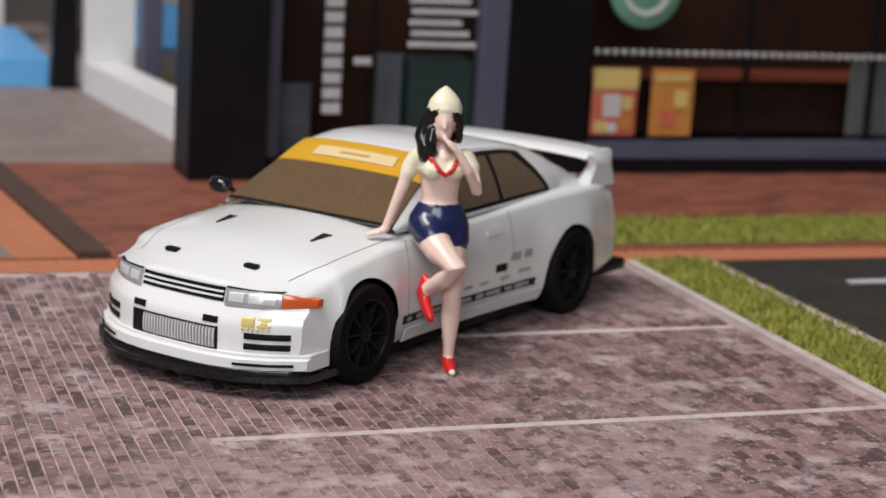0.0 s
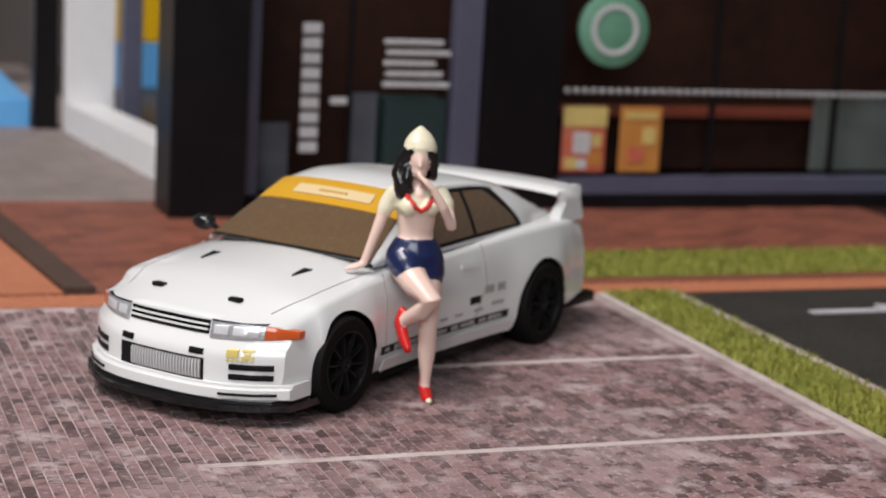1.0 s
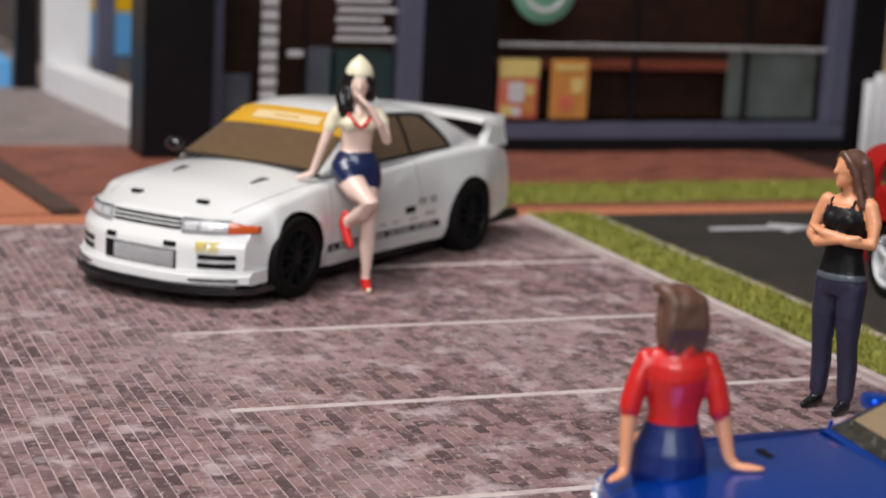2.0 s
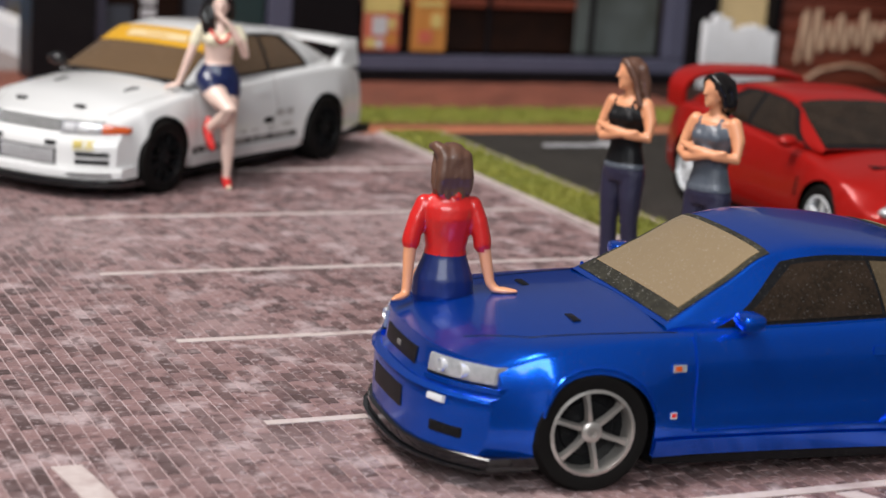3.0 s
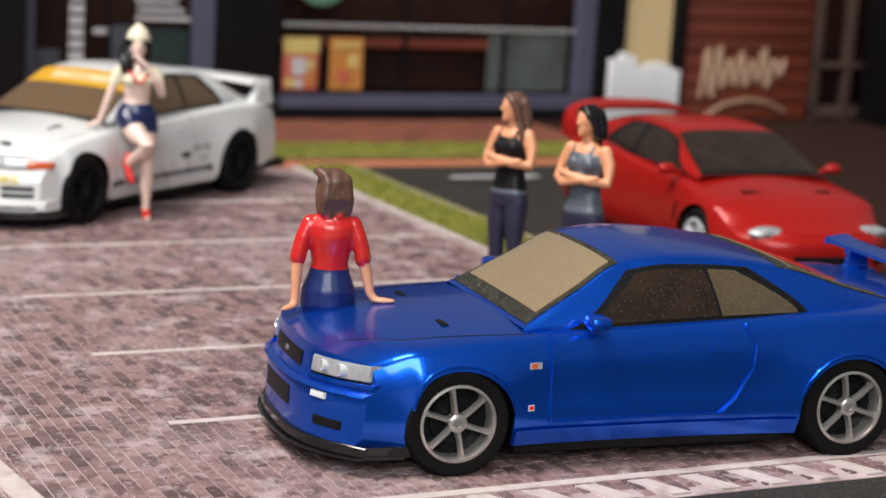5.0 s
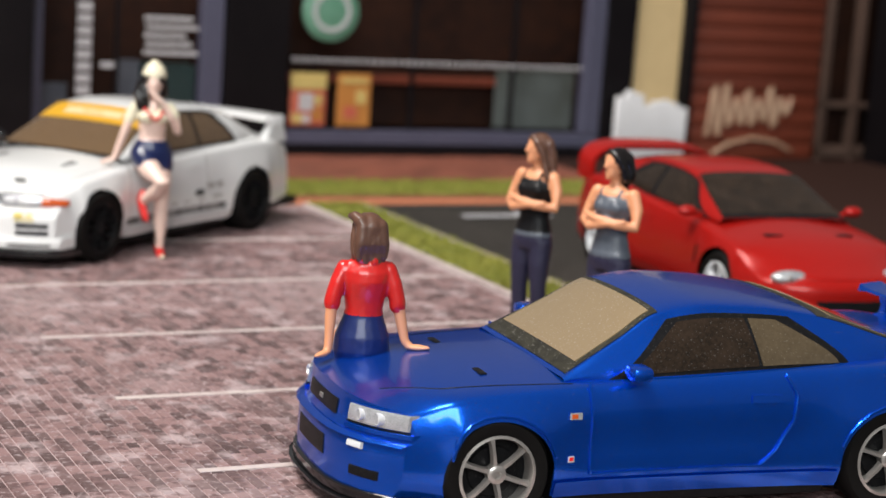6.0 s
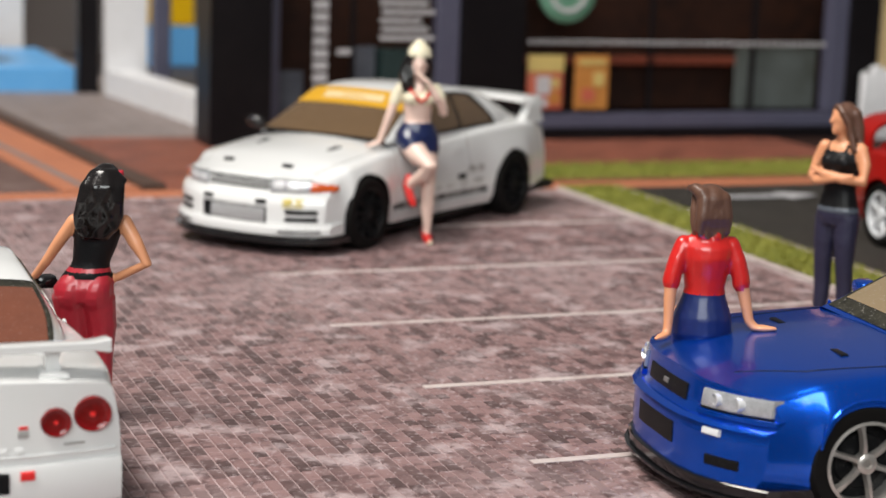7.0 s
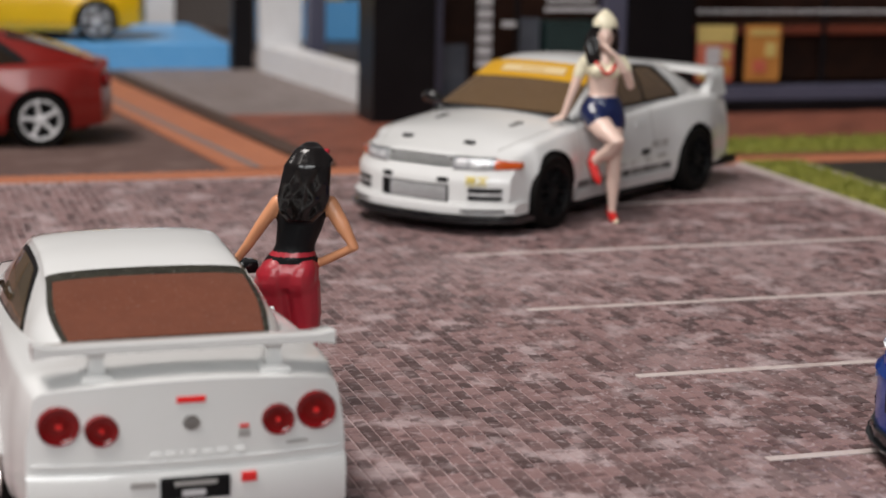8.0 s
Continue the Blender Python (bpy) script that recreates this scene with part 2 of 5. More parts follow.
# ---- model cars: x forward from the front axle, y to the car's left, z up ----
def wheel_under(car, x, y, radius, width, spokes, rim_mat, style, hub_mat=None):
    out = 1 if y > 0 else -1
    root_ = new("wheel")
    root_.parent = car
    root_.empty_display_size = 0.002
    root_.location = (x * U, y * U, radius * U)
    bm = bmesh.new()
    h = width / 2
    lathe(bm, [(radius * share, h * out * along) for share, along in ((0.70, -1.0), (0.93, -1.0), (1.0, -0.72), (1.0, 0.72), (0.93, 1.0), (0.80, 1.02), (0.71, 0.94), (0.70, -1.0))], 32)
    part("tyre", bm, RUBBER, root_, "black rubber tyre")
    bm = bmesh.new()
    r = radius * 0.715
    lathe(bm, [(r, -h * out * 0.9), (r, h * out * 0.98), (r * 0.93, h * out * 1.02), (r * 0.90, h * out * 0.9), (r * 0.90, -h * out * 0.6)], 32)
    for k in range(spokes):
        a = k * math.tau / spokes + 0.2
        w0, w1 = {"six": (0.15, 0.24), "ten": (0.09, 0.10), "five": (0.22, 0.28)}[style]
        turn = Matrix.Rotation(a, 3, "Y")
        rows = []
        for f, wd, dz in ((0.16, w0 * 1.2, 0.80), (0.45, w0, 0.92), (0.75, w0 * 0.95, 0.92), (0.94, w1, 0.86)):
            half = wd * r * 0.5
            rows.append([turn @ Vector((sx * half, out * h * (dz - dy), f * r)) for sx, dy in ((-1, 0.28), (-0.55, 0.0), (0.55, 0.0), (1, 0.28))])
        grid(bm, rows)
    lathe(bm, [(r * 0.24, h * out * 0.4), (r * 0.24, h * out * 0.88), (r * 0.18, h * out * 0.96), (r * 0.10, h * out * 0.96), (r * 0.08, h * out * 0.88), (0.0, h * out * 0.88)], 16)
    part("rim", bm, rim_mat, root_)
    bm = bmesh.new()
    lathe(bm, [(0.0, h * out * 0.25), (r * 0.62, h * out * 0.25), (r * 0.66, h * out * 0.12), (r * 0.90, h * out * 0.05)], 24)
    part("brake_disc", bm, hub_mat or BLACK, root_)
    return root_


class Shell:
    """The shape of one car: the curves of its flanks and of its glasshouse, and how its ends bow and lean."""

    def __init__(self, s):
        self.s = s
        self.w, self.zs, self.zc, self.zb = curve(s["half_width"]), curve(s["shoulder"]), curve(s["centre"]), curve(s["bottom"])
        self.roof = curve(s["roof"])
        self.xr, self.xf = s["ends"]
        self.belt = curve(s["belt"])

    def bend(self, p):
        s, (x, y, z) = self.s, p
        f = abs(y) / 0.88
        k = ease(0.15, self.xf, x)
        x -= k * (s["bow_front"] * f ** 3.0 + s["lean_front"] * max(0.0, z - 0.45) - s.get("bumper", 0.045) * ease(0.545, 0.50, z))
        k = ease(s["wheelbase"] * -1 - 0.25, self.xr, x) if x < 0 else 0.0
        x += k * (s["bow_rear"] * f ** 2.4 + s["lean_rear"] * max(0.0, z - 0.55))
        return Vector((x, y, z))

    def arch(self, x):
        s = self.s
        z = self.zb(x)
        for xw in (0.0, -s["wheelbase"]):
            r = s["arch"]
            if abs(x - xw) < r:
                z = max(z, s["radius"] + math.sqrt(r * r - (x - xw) ** 2) - 0.01)
        return z

    def flank(self, x, z):
        """Half width at a station and height."""
        s = self.s
        zs = self.zs(x)
        y = self.w(x)
        for xw in (0.0, -s["wheelbase"]):
            y += s["flare"] * math.exp(-((x - xw) / 0.42) ** 4) * ease(0.92, 0.55, z)
        y -= 0.055 * max(0.0, (z - 0.55) / max(zs - 0.55, 0.1)) ** 2
        y -= 0.05 * max(0.0, (0.38 - z) / 0.2) ** 2
        y -= s.get("scoop", 0.0) * math.exp(-((z - 0.52) / 0.13) ** 2) * ease(-0.35, -0.6, x) * ease(-s["wheelbase"] + 0.35, -s["wheelbase"] + 0.7, x)
        return y

    def body(self):
        bm = bmesh.new()
        s = self.s
        xs = set(np.linspace(self.xr, self.xf, 70).tolist())
        for xw in (0.0, -s["wheelbase"]):
            xs |= {xw + s["arch"] * 1.001 * math.cos(k * math.pi / 18) for k in range(19)}
        xs = sorted(x for x in xs if self.xr <= x <= self.xf)
        rows = []
        for x in xs:
            zb, zs, zc = self.arch(x), self.zs(x), self.zc(x)
            half = []
            for k in range(9):
                z = zb + (zs - 0.045 - zb) * k / 8
                half.append((self.flank(x, z), z))
            ys = self.flank(x, zs - 0.045)
            half += [(ys - 0.012, zs - 0.018), (ys - 0.045, zs)]
            for f in (0.86, 0.72, 0.55, 0.36, 0.18):
                half.append(((ys - 0.045) * f, zs + (zc - zs) * (1 - f * f)))
            ring = [self.bend((x, y, z)) for y, z in half] + [self.bend((x, 0, zc))] + [self.bend((x, -y, z)) for y, z in reversed(half)]
            rows.append(ring)
        made = grid(bm, rows)
        n = len(rows[0])
        for end in (made[0], made[-1]):
            prev = None
            for i in range(n // 2):
                a, b = end[i], end[n - 1 - i]
                x = xs[0] if end is made[0] else xs[-1]
                row = [a] + [bm.verts.new(self.bend((x, (1 - 2 * k / 10) * a.co.y, a.co.z))) for k in range(1, 10)] + [b]
                if prev:
                    for k in range(10):
                        bm.faces.new((prev[k], prev[k + 1], row[k + 1], row[k]))
                prev = row
            bm.faces.new(prev + [end[n // 2]])
        return bm

    def house(self, x, v):
        """The glasshouse: v runs 0 to 1 up the side, 1 to 2 across the roof to the middle."""
        s = self.s
        zb, zt = self.belt(x), self.roof(x)
        zt = max(zt, zb + 0.001)
        share = min(1.0, (zt - zb) / (s["roof_top"] - s["belt_top"]))
        yb, yt = s["belt_y"](x), s["belt_y"](x) - (s["tumble"]) * share
        if v <= 1:
            bulge = 0.02 * math.sin(math.pi * v)
            return Vector((x, yb + (yt - yb) * v + bulge, zb + (zt - zb) * 0.94 * v))
        f = v - 1
        y = yt * math.cos(f * math.pi / 2) ** 0.55
        return Vector((x, y, zb + (zt - zb) * (0.94 + 0.06 * (1 - (1 - f) ** 2.2)) + s["crown"] * share * f))

    def greenhouse(self):
        bm = bmesh.new()
        x0, x1 = self.s["roof"][0][0], self.s["roof"][-1][0]
        vs = [0, 0.12, 0.3, 0.5, 0.7, 0.88, 1.0, 1.06, 1.14, 1.26, 1.42, 1.6, 1.8, 2.0]
        rows = []
        for x in np.linspace(x0, x1, 56):
            half = [self.house(x, v) for v in vs]
            rows.append(half + [Vector((p.x, -p.y, p.z)) for p in reversed(half[:-1])])
        grid(bm, rows)
        return bm

    def pane(self, x0, x1, v0, v1, lift, side=0, slant0=0.0, slant1=0.0, n=14):
        """A pane that follows the glasshouse: side 0 spans the car, 1 and -1 one flank. Slants lean its ends."""
        bm = bmesh.new()
        rows = []
        for i in range(n + 1):
            row = []
            vv = [v0 + (v1 - v0) * j / 8 for j in range(9)] if side else [v0 + (2 - v0) * j / 8 for j in range(9)]
            for v in vv:
                f = (v - v0) / (v1 - v0) if side else 0
                a, b = x0 + slant0 * f ** 1.6, x1 + slant1 * f
                p = self.house(a + (b - a) * i / n, v)
                if side:
                    p = Vector((p.x, (p.y + lift) * side, p.z))
                else:
                    d = self.house(p.x + 0.02, v).z - self.house(p.x - 0.02, v).z
                    q = Vector((-d, 0, 0.04)).normalized()
                    p = p + q * lift
                row.append(p)
            if not side:
                row = row + [Vector((p.x, -p.y, p.z)) for p in reversed(row[:-1])]
            rows.append(row)
        grid(bm, rows)
        return thick(bm, 0.012)

    def front(self, y0, y1, z0, z1, proud, deep=0.05, mirror=False, cut=0.0, top=0.0, base=None):
        """A block on the nose (or on the tail) that follows its bow; cut slants its outer end."""
        bm = bmesh.new()
        for sgn in ((1, -1) if mirror else (1,)):
            x0 = self.xf if base is None else base
            way = 1 if x0 > -1 else -1
            cols = 10
            loop = []
            for k in range(cols + 1):
                f = k / cols
                y = y0 + (y1 - y0) * f
                za, zb = z0 + cut * f, z1 + top * f
                e = 0.12 * (zb - za)
                sec = [(-deep, za), (proud * 0.6, za), (proud, za + e), (proud, zb - e), (proud * 0.6, zb), (-deep, zb)]
                loop.append([self.bend((x0 + way * dx, y * sgn, z)) for dx, z in sec])
            made = grid(bm, loop, close=True)
            bm.faces.new(made[0])
            bm.faces.new(made[-1])
        return bm

    def skin_strip(self, pts, lift, half):
        """A flush strip on the flank through (x, z) points, as wide as twice half, on the left side."""
        bm = bmesh.new()
        rows = []
        for i, (x, z) in enumerate(pts):
            a, b = pts[max(0, i - 1)], pts[min(len(pts) - 1, i + 1)]
            d = Vector((b[0] - a[0], b[1] - a[1])).normalized()
            nx, nz = -d.y * half, d.x * half
            rows.append([self.bend((x + s * nx, self.flank(x + s * nx, z + s * nz) + lift, z + s * nz)) for s in (-1, 1)])
        grid(bm, rows)
        return thick(bm, 0.006)


def side_line(pts, n=8):
    out = []
    for (x0, z0), (x1, z1) in zip(pts, pts[1:]):
        out += [(x0 + (x1 - x0) * k / n, z0 + (z1 - z0) * k / n) for k in range(n)]
    return out + [pts[-1]]


def car_base(name, x, y, yaw, label, group, spec, paint, scale=1.0, wheels=None):
    """Shell, glass and wheels that every car has; returns the thing and its shape."""
    car = thing(name, x, y, 0, yaw, label, "model car", group, scale=scale)
    sh = Shell(spec)
    body = part("body", sh.body(), paint, car)
    bm = bmesh.new()
    wb, r = spec["wheelbase"], spec["radius"]
    box(bm, -wb - 0.55, 0.5, -0.62, 0.62, 0.17, 0.6, 0.03)
    # Wide low box added to block light and darken the ground below the sills.
    box(bm, -wb + 0.40, -0.40, -0.79, 0.79, 0.10, 0.30, 0.03)
    part("chassis", bm, BLACK, car)
    part("greenhouse", sh.greenhouse(), paint, car)
    for xw in (0.0, -wb):
        for sgn in (1, -1):
            wheel_under(car, xw, sgn * (spec["track"]), r, 0.25, *wheels)
    return car, sh, body


def squash(car, k):
    """Lowers the upper works of a car by the factor k above the wheels' middle."""
    done = set()
    for o in car.children_recursive:
        up = o.parent
        if o.type != "MESH" or up.name.startswith("wheel") or o.data.name in done:
            continue
        done.add(o.data.name)
        for v in o.data.vertices:
            if v.co.z > 0.38 * U:
                v.co.z = 0.38 * U + (v.co.z - 0.38 * U) * k


def bonnet_line(sh, pts, mat, parent):
    """A fine seam on the bonnet through (x, y) points."""
    bm = bmesh.new()
    path = []
    for (x0, y0), (x1, y1) in zip(pts, pts[1:]):
        for k in range(9):
            x, y = x0 + (x1 - x0) * k / 8, y0 + (y1 - y0) * k / 8
            zs, zc = sh.zs(x), sh.zc(x)
            f = min(1.0, abs(y) / (sh.flank(x, zs - 0.045) - 0.045))
            path.append((*sh.bend((x, y, zs + (zc - zs) * (1 - f * f))), 0.0045))
    tube(bm, path, 5)
    return part("bonnet_seam", bm, mat, parent)


def flank_seam(sh, pts, radius, sgn):
    """A fine raised edge on one flank through (x, z) points."""
    bm = bmesh.new()
    tube(bm, [(*(sh.bend((x, sh.flank(x, z) + radius * 0.3, z))), radius) for x, z in side_line(pts, 6)], 6)
    if sgn < 0:
        for v in bm.verts:
            v.co.y = -v.co.y
    return bm


# ---- the setting: a printed board with a car park, grass, pavement and a shop front ----
def slab(name, x0, x1, y0, y1, z0, z1, mat, label, category="ground", parent=None, kind="structure"):
    ob = part(name, boxed(x0, x1, y0, y1, z0, z1, 0.004), mat, parent, label, smooth=False)
    return tagged(ob, label, category, "", kind)


MORTAR = material("printed_mortar", (0.52, 0.42, 0.42), 0.55, 0, 0, 30, 0.35, (0.34, 0.25, 0.25), bump=0.15, cloud=((45, 0.46, 0.62, 0.65, (0.25, 0.172, 0.168)), (260, 0.5, 0.62, 0.7, (0.22, 0.15, 0.148))))
PAVER = material("printed_paver", (0.185, 0.112, 0.110), 0.5, 0, 0.05, 22, 0.3, (0.27, 0.178, 0.174), bump=0.25, objects=0.60, cloud=((34, 0.50, 0.68, 0.55, (0.37, 0.275, 0.275)), (170, 0.54, 0.66, 0.75, (0.46, 0.365, 0.37)), (520, 0.52, 0.64, 0.75, (0.085, 0.048, 0.048)), (1400, 0.56, 0.68, 0.55, (0.50, 0.41, 0.42))))
PAVERS = material("printed_pavers", (0.185, 0.112, 0.110), 0.5, 0, 0.05, 22, 0.3, (0.27, 0.178, 0.174), bump=0.25, island=0.60, cloud=((34, 0.50, 0.68, 0.55, (0.37, 0.275, 0.275)), (170, 0.54, 0.66, 0.75, (0.46, 0.365, 0.37)), (520, 0.52, 0.64, 0.75, (0.085, 0.048, 0.048)), (1400, 0.56, 0.68, 0.55, (0.50, 0.41, 0.42))))
CHALK = material("worn_white_line", (0.56, 0.49, 0.47), 0.6, 0, 0, 120, 0.4, (0.40, 0.31, 0.295), bump=0.2, cloud=((260, 0.52, 0.66, 0.7, (0.36, 0.27, 0.26)),))
REDBRICK = material("red_brick_print", (0.24, 0.075, 0.045), 0.55, 0, 0, 60, 0.4, (0.13, 0.045, 0.03), bump=0.2, island=0.35)
ORANGE = material("orange_brick_print", (0.46, 0.17, 0.085), 0.55, 0, 0, 60, 0.4, (0.32, 0.11, 0.06), bump=0.2)
ASPHALT = material("asphalt_print", (0.022, 0.020, 0.018), 0.7, 0, 0, 120, 0.4, (0.05, 0.044, 0.038), bump=0.4, speck=0.2, specular=0.12)
NEARROAD = material("brown_road_print", (0.115, 0.075, 0.055), 0.6, 0, 0, 90, 0.4, (0.07, 0.05, 0.04), bump=0.4)
YARD = material("printed_brown_paving", (0.13, 0.083, 0.073), 0.7, 0, 0, 60, 0.4, (0.09, 0.056, 0.05), bump=0.15, specular=0.2, cloud=((160, 0.5, 0.68, 0.5, (0.20, 0.14, 0.125)),))
DARKGROUND = material("added_dark_ground", (0.026, 0.012, 0.009), 0.7, 0, 0, 60, 0.4, (0.028, 0.012, 0.009), bump=0.15, specular=0.12)
GRASSBASE = material("grass_base", (0.16, 0.19, 0.03), 0.8, 0, 0, 160, 0.5, (0.30, 0.28, 0.06), bump=0.5)
GRASS = material("grass_blades", (0.19, 0.215, 0.028), 0.7, 0, 0, 150, 0.5, (0.36, 0.33, 0.06), island=0.35)
KERB = material("dark_kerb_print", (0.085, 0.052, 0.040), 0.55, 0, 0, 90, 0.4, (0.05, 0.034, 0.028), bump=0.3, specular=0.15)
GREYTILE = material("grey_tile_print", (0.23, 0.19, 0.18), 0.6, 0, 0, 50, 0.3, (0.17, 0.135, 0.125), bump=0.15, island=0.15)
TABLE = material("dark_table", (0.05, 0.035, 0.028), 0.5, 0, 0, 10, 0.4, (0.03, 0.022, 0.018), bump=0.2)
SHOPBLACK = material("black_shop_frame", (0.005, 0.004, 0.005), 0.4, 0, 0, 100, 0.3, (0.012, 0.010, 0.011), specular=0.15)
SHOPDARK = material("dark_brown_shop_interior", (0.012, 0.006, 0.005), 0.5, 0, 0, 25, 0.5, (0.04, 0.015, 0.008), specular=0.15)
LAVENDER = material("grey_blue_window_frame", (0.085, 0.085, 0.13), 0.4, 0, 0.1, 100, 0.25, (0.05, 0.05, 0.08))
WALLWHITE = material("white_wall_print", (0.72, 0.72, 0.735), 0.5, 0, 0, 30, 0.2, (0.5, 0.48, 0.48), bump=0.1)
CREAMWALL = material("cream_wall_print", (0.68, 0.51, 0.27), 0.5, 0, 0, 30, 0.2, (0.48, 0.34, 0.17))
SKYBLUE = material("blue_platform", (0.10, 0.36, 0.72), 0.4, 0, 0, 30, 0.2, (0.2, 0.48, 0.8))
TEAL = material("dark_teal_print", (0.012, 0.032, 0.032), 0.5, 0, 0, 60, 0.3)
PALEPRINT = material("pale_lettering", (0.55, 0.54, 0.56), 0.5, 0, 0, 120, 0.3)
DOORPRINT = material("blue_grey_door_print", (0.05, 0.055, 0.07), 0.4, 0, 0, 18, 0.6, (0.12, 0.13, 0.155), specular=0.25)
GLASSPRINT = material("grey_green_window_print", (0.055, 0.06, 0.05), 0.4, 0, 0, 14, 0.6, (0.13, 0.15, 0.15), specular=0.3)
GREENSIGN = material("green_sign_print", (0.10, 0.26, 0.17), 0.5, 0, 0, 60, 0.3, (0.2, 0.36, 0.28))
POSTERRED = material("red_poster_print", (0.50, 0.07, 0.05), 0.5, 0, 0, 150, 0.5, (0.5, 0.22, 0.12))
POSTERYELLOW = material("yellow_poster_print", (0.60, 0.46, 0.16), 0.5, 0, 0, 120, 0.3)
POSTERORANGE = material("orange_poster_print", (0.50, 0.22, 0.05), 0.5, 0, 0, 100, 0.4, (0.4, 0.14, 0.03))
PLANK = material("red_brown_plank", (0.165, 0.033, 0.015), 0.5, 0, 0, 80, 0.4, (0.12, 0.025, 0.012), objects=0.25)
SCRIPT = material("cream_script", (0.50, 0.33, 0.22), 0.5, 0, 0, 80, 0.2)
ROOMWALL = material("room_wall", (0.10, 0.085, 0.08), 0.8, 0, 0, 2, 0.2)

table = part("ground", boxed(-26, 34, -30, 38, -3.0, -1.2, 0.2), TABLE, smooth=False)
tagged(table, "dark wooden table top under the board", "table", kind="structure")
board = slab("floor", -18, 26, -22, 32, -1.2, -0.02, TABLE, "printed diorama board", "floor")
lot = slab("pavement", -14, 4.70, -7.95, 4.30, -0.02, 0.0, MORTAR, "brown brick car park print", "pavement")
slab("road_1", -18, 0.10, -22, -7.97, -0.02, 0.002, NEARROAD, "brown road print", "road")
slab("road_3", 0.12, 26, -22, -7.97, -0.02, 0.002, ASPHALT, "dark asphalt print", "road")
slab("road_2", 5.56, 26, -7.95, 4.28, -0.02, 0.004, ASPHALT, "dark asphalt print", "road")
slab("kerb_1", 4.72, 4.80, -7.95, 4.30, -0.02, 0.022, CHALK, "pale kerb along the grass", "kerb")
slab("kerb_2", 5.46, 5.54, -7.95, 4.28, -0.02, 0.03, CHALK, "pale kerb along the grass", "kerb")
# Slab added only to darken the area beyond the red car.
slab("pavement_8", 9.4, 26, -0.6, 4.26, 0.005, 0.011, DARKGROUND, "dark brown ground added beyond the red car", "pavement")
edging = slab("trim_1", -14, 10.3, 4.32, 4.72, -0.02, 0.006, ORANGE, "orange brick edging print", "edging")
slab("verge_1", 4.84, 5.44, -7.95, 4.28, -0.02, 0.02, GRASSBASE, "grass strip", "grass")
slab("verge_2", 2.6, 10.3, 5.0, 6.1, -0.02, 0.02, GRASSBASE, "grass strip before the shop", "grass")
red_walk = slab("pavement_2", -0.30, 10.3, 6.12, 9.4, -0.02, 0.008, REDBRICK, "red brick pavement print", "pavement")
red_corner = slab("pavement_3", -0.30, 2.58, 4.74, 6.10, -0.02, 0.008, REDBRICK, "red brick pavement print", "pavement")
# Added dark ground that stands in for the lower part of a dark wall.
slab("pavement_7", 10.32, 26, 4.30, 9.4, -0.02, 0.006, DARKGROUND, "dark brown ground added beyond the red car", "pavement")
slab("pavement_4", 2.62, 10.3, 4.74, 4.98, -0.02, 0.008, REDBRICK, "red brick edging print", "pavement")
slab("pavement_5", -18, -0.97, 4.74, 32, -0.02, 0.0, YARD, "brown paved yard print", "pavement")
tiled_floor = slab("pavement_6", -0.95, 2.0, 9.42, 32, -0.02, 0.004, GREYTILE, "grey tiled floor print", "pavement")


def slanted(name, xa, xb, w, y0, y1, z0, z1, mat, label):
    bm = bmesh.new()
    vs = [bm.verts.new(p) for p in ((xa, y0, z0), (xa + w, y0, z0), (xb + w, y1, z0), (xb, y1, z0), (xa, y0, z1), (xa + w, y0, z1), (xb + w, y1, z1), (xb, y1, z1))]
    for q in ((0, 1, 2, 3), (4, 5, 6, 7), (0, 1, 5, 4), (1, 2, 6, 5), (2, 3, 7, 6), (3, 0, 4, 7)):
        bm.faces.new([vs[i] for i in q])
    return tagged(part(name, bm, mat, None, label, smooth=False), label, "kerb", "", "structure")


slanted("kerb_3", -0.10, -1.14, 0.27, 4.75, 14.5, -0.01, 0.07, KERB, "dark brown kerb")
slanted("trim_2", -0.98, -2.02, 0.87, 4.75, 14.5, -0.01, 0.028, ORANGE, "orange brick edging print")
slanted("trim_3", -0.74, -1.86, 0.11, 4.76, 14.4, 0.0, 0.034, GREYTILE, "worn pale painted line")

# car park lines
for name, y, x0, x1 in (("line_1", 2.0, 0.9, 4.58), ("line_2", -0.13, 0.0, 4.60), ("line_3", -2.15, -0.08, 4.62), ("line_4", -4.05, -0.02, 4.62), ("line_5", -5.82, 0.0, 4.62)):
    slab(name, x0, x1, y - 0.035, y + 0.035, 0.0, 0.0165, CHALK, "worn white parking line", "road marking")
slab("line_6", 0.12, 4.62, -7.60, -7.52, 0.0, 0.0165, CHALK, "worn white marking line", "road marking")
for k in range(12):
    slanted("marking_%d" % (k + 1), 0.25 + k * 0.36, 0.12 + k * 0.36, 0.14, -7.93, -7.64, 0.0, 0.0162, CHALK, "worn white hatch marking")
# arrows painted on the ground
for name, x, y, yaw, s, mat in (("arrow_2", 6.9, 3.28, 90, 1.0, PALEPRINT),):
    bm = bmesh.new()
    vs = [bm.verts.new(p) for p in ((-0.05, 0.5, 0), (0.05, 0.5, 0), (0.05, -0.3, 0), (0.22, -0.3, 0), (0, -0.75, 0), (-0.22, -0.3, 0), (-0.05, -0.3, 0))]
    bm.faces.new(vs)
    thick(bm, 0.02)
    ob = part(name, bm, mat, None, "white painted arrow", smooth=False)
    ob.matrix_world = pose(x * U, y * U, 0.017 * U, 0, 0, yaw)
    tagged(ob, "white painted arrow on the ground", "road marking", "", "structure")

# shop front
FY = 8.75
shop = thing("shop_front", 0, FY, 0, 0, "black shop front with large dark windows", "building")


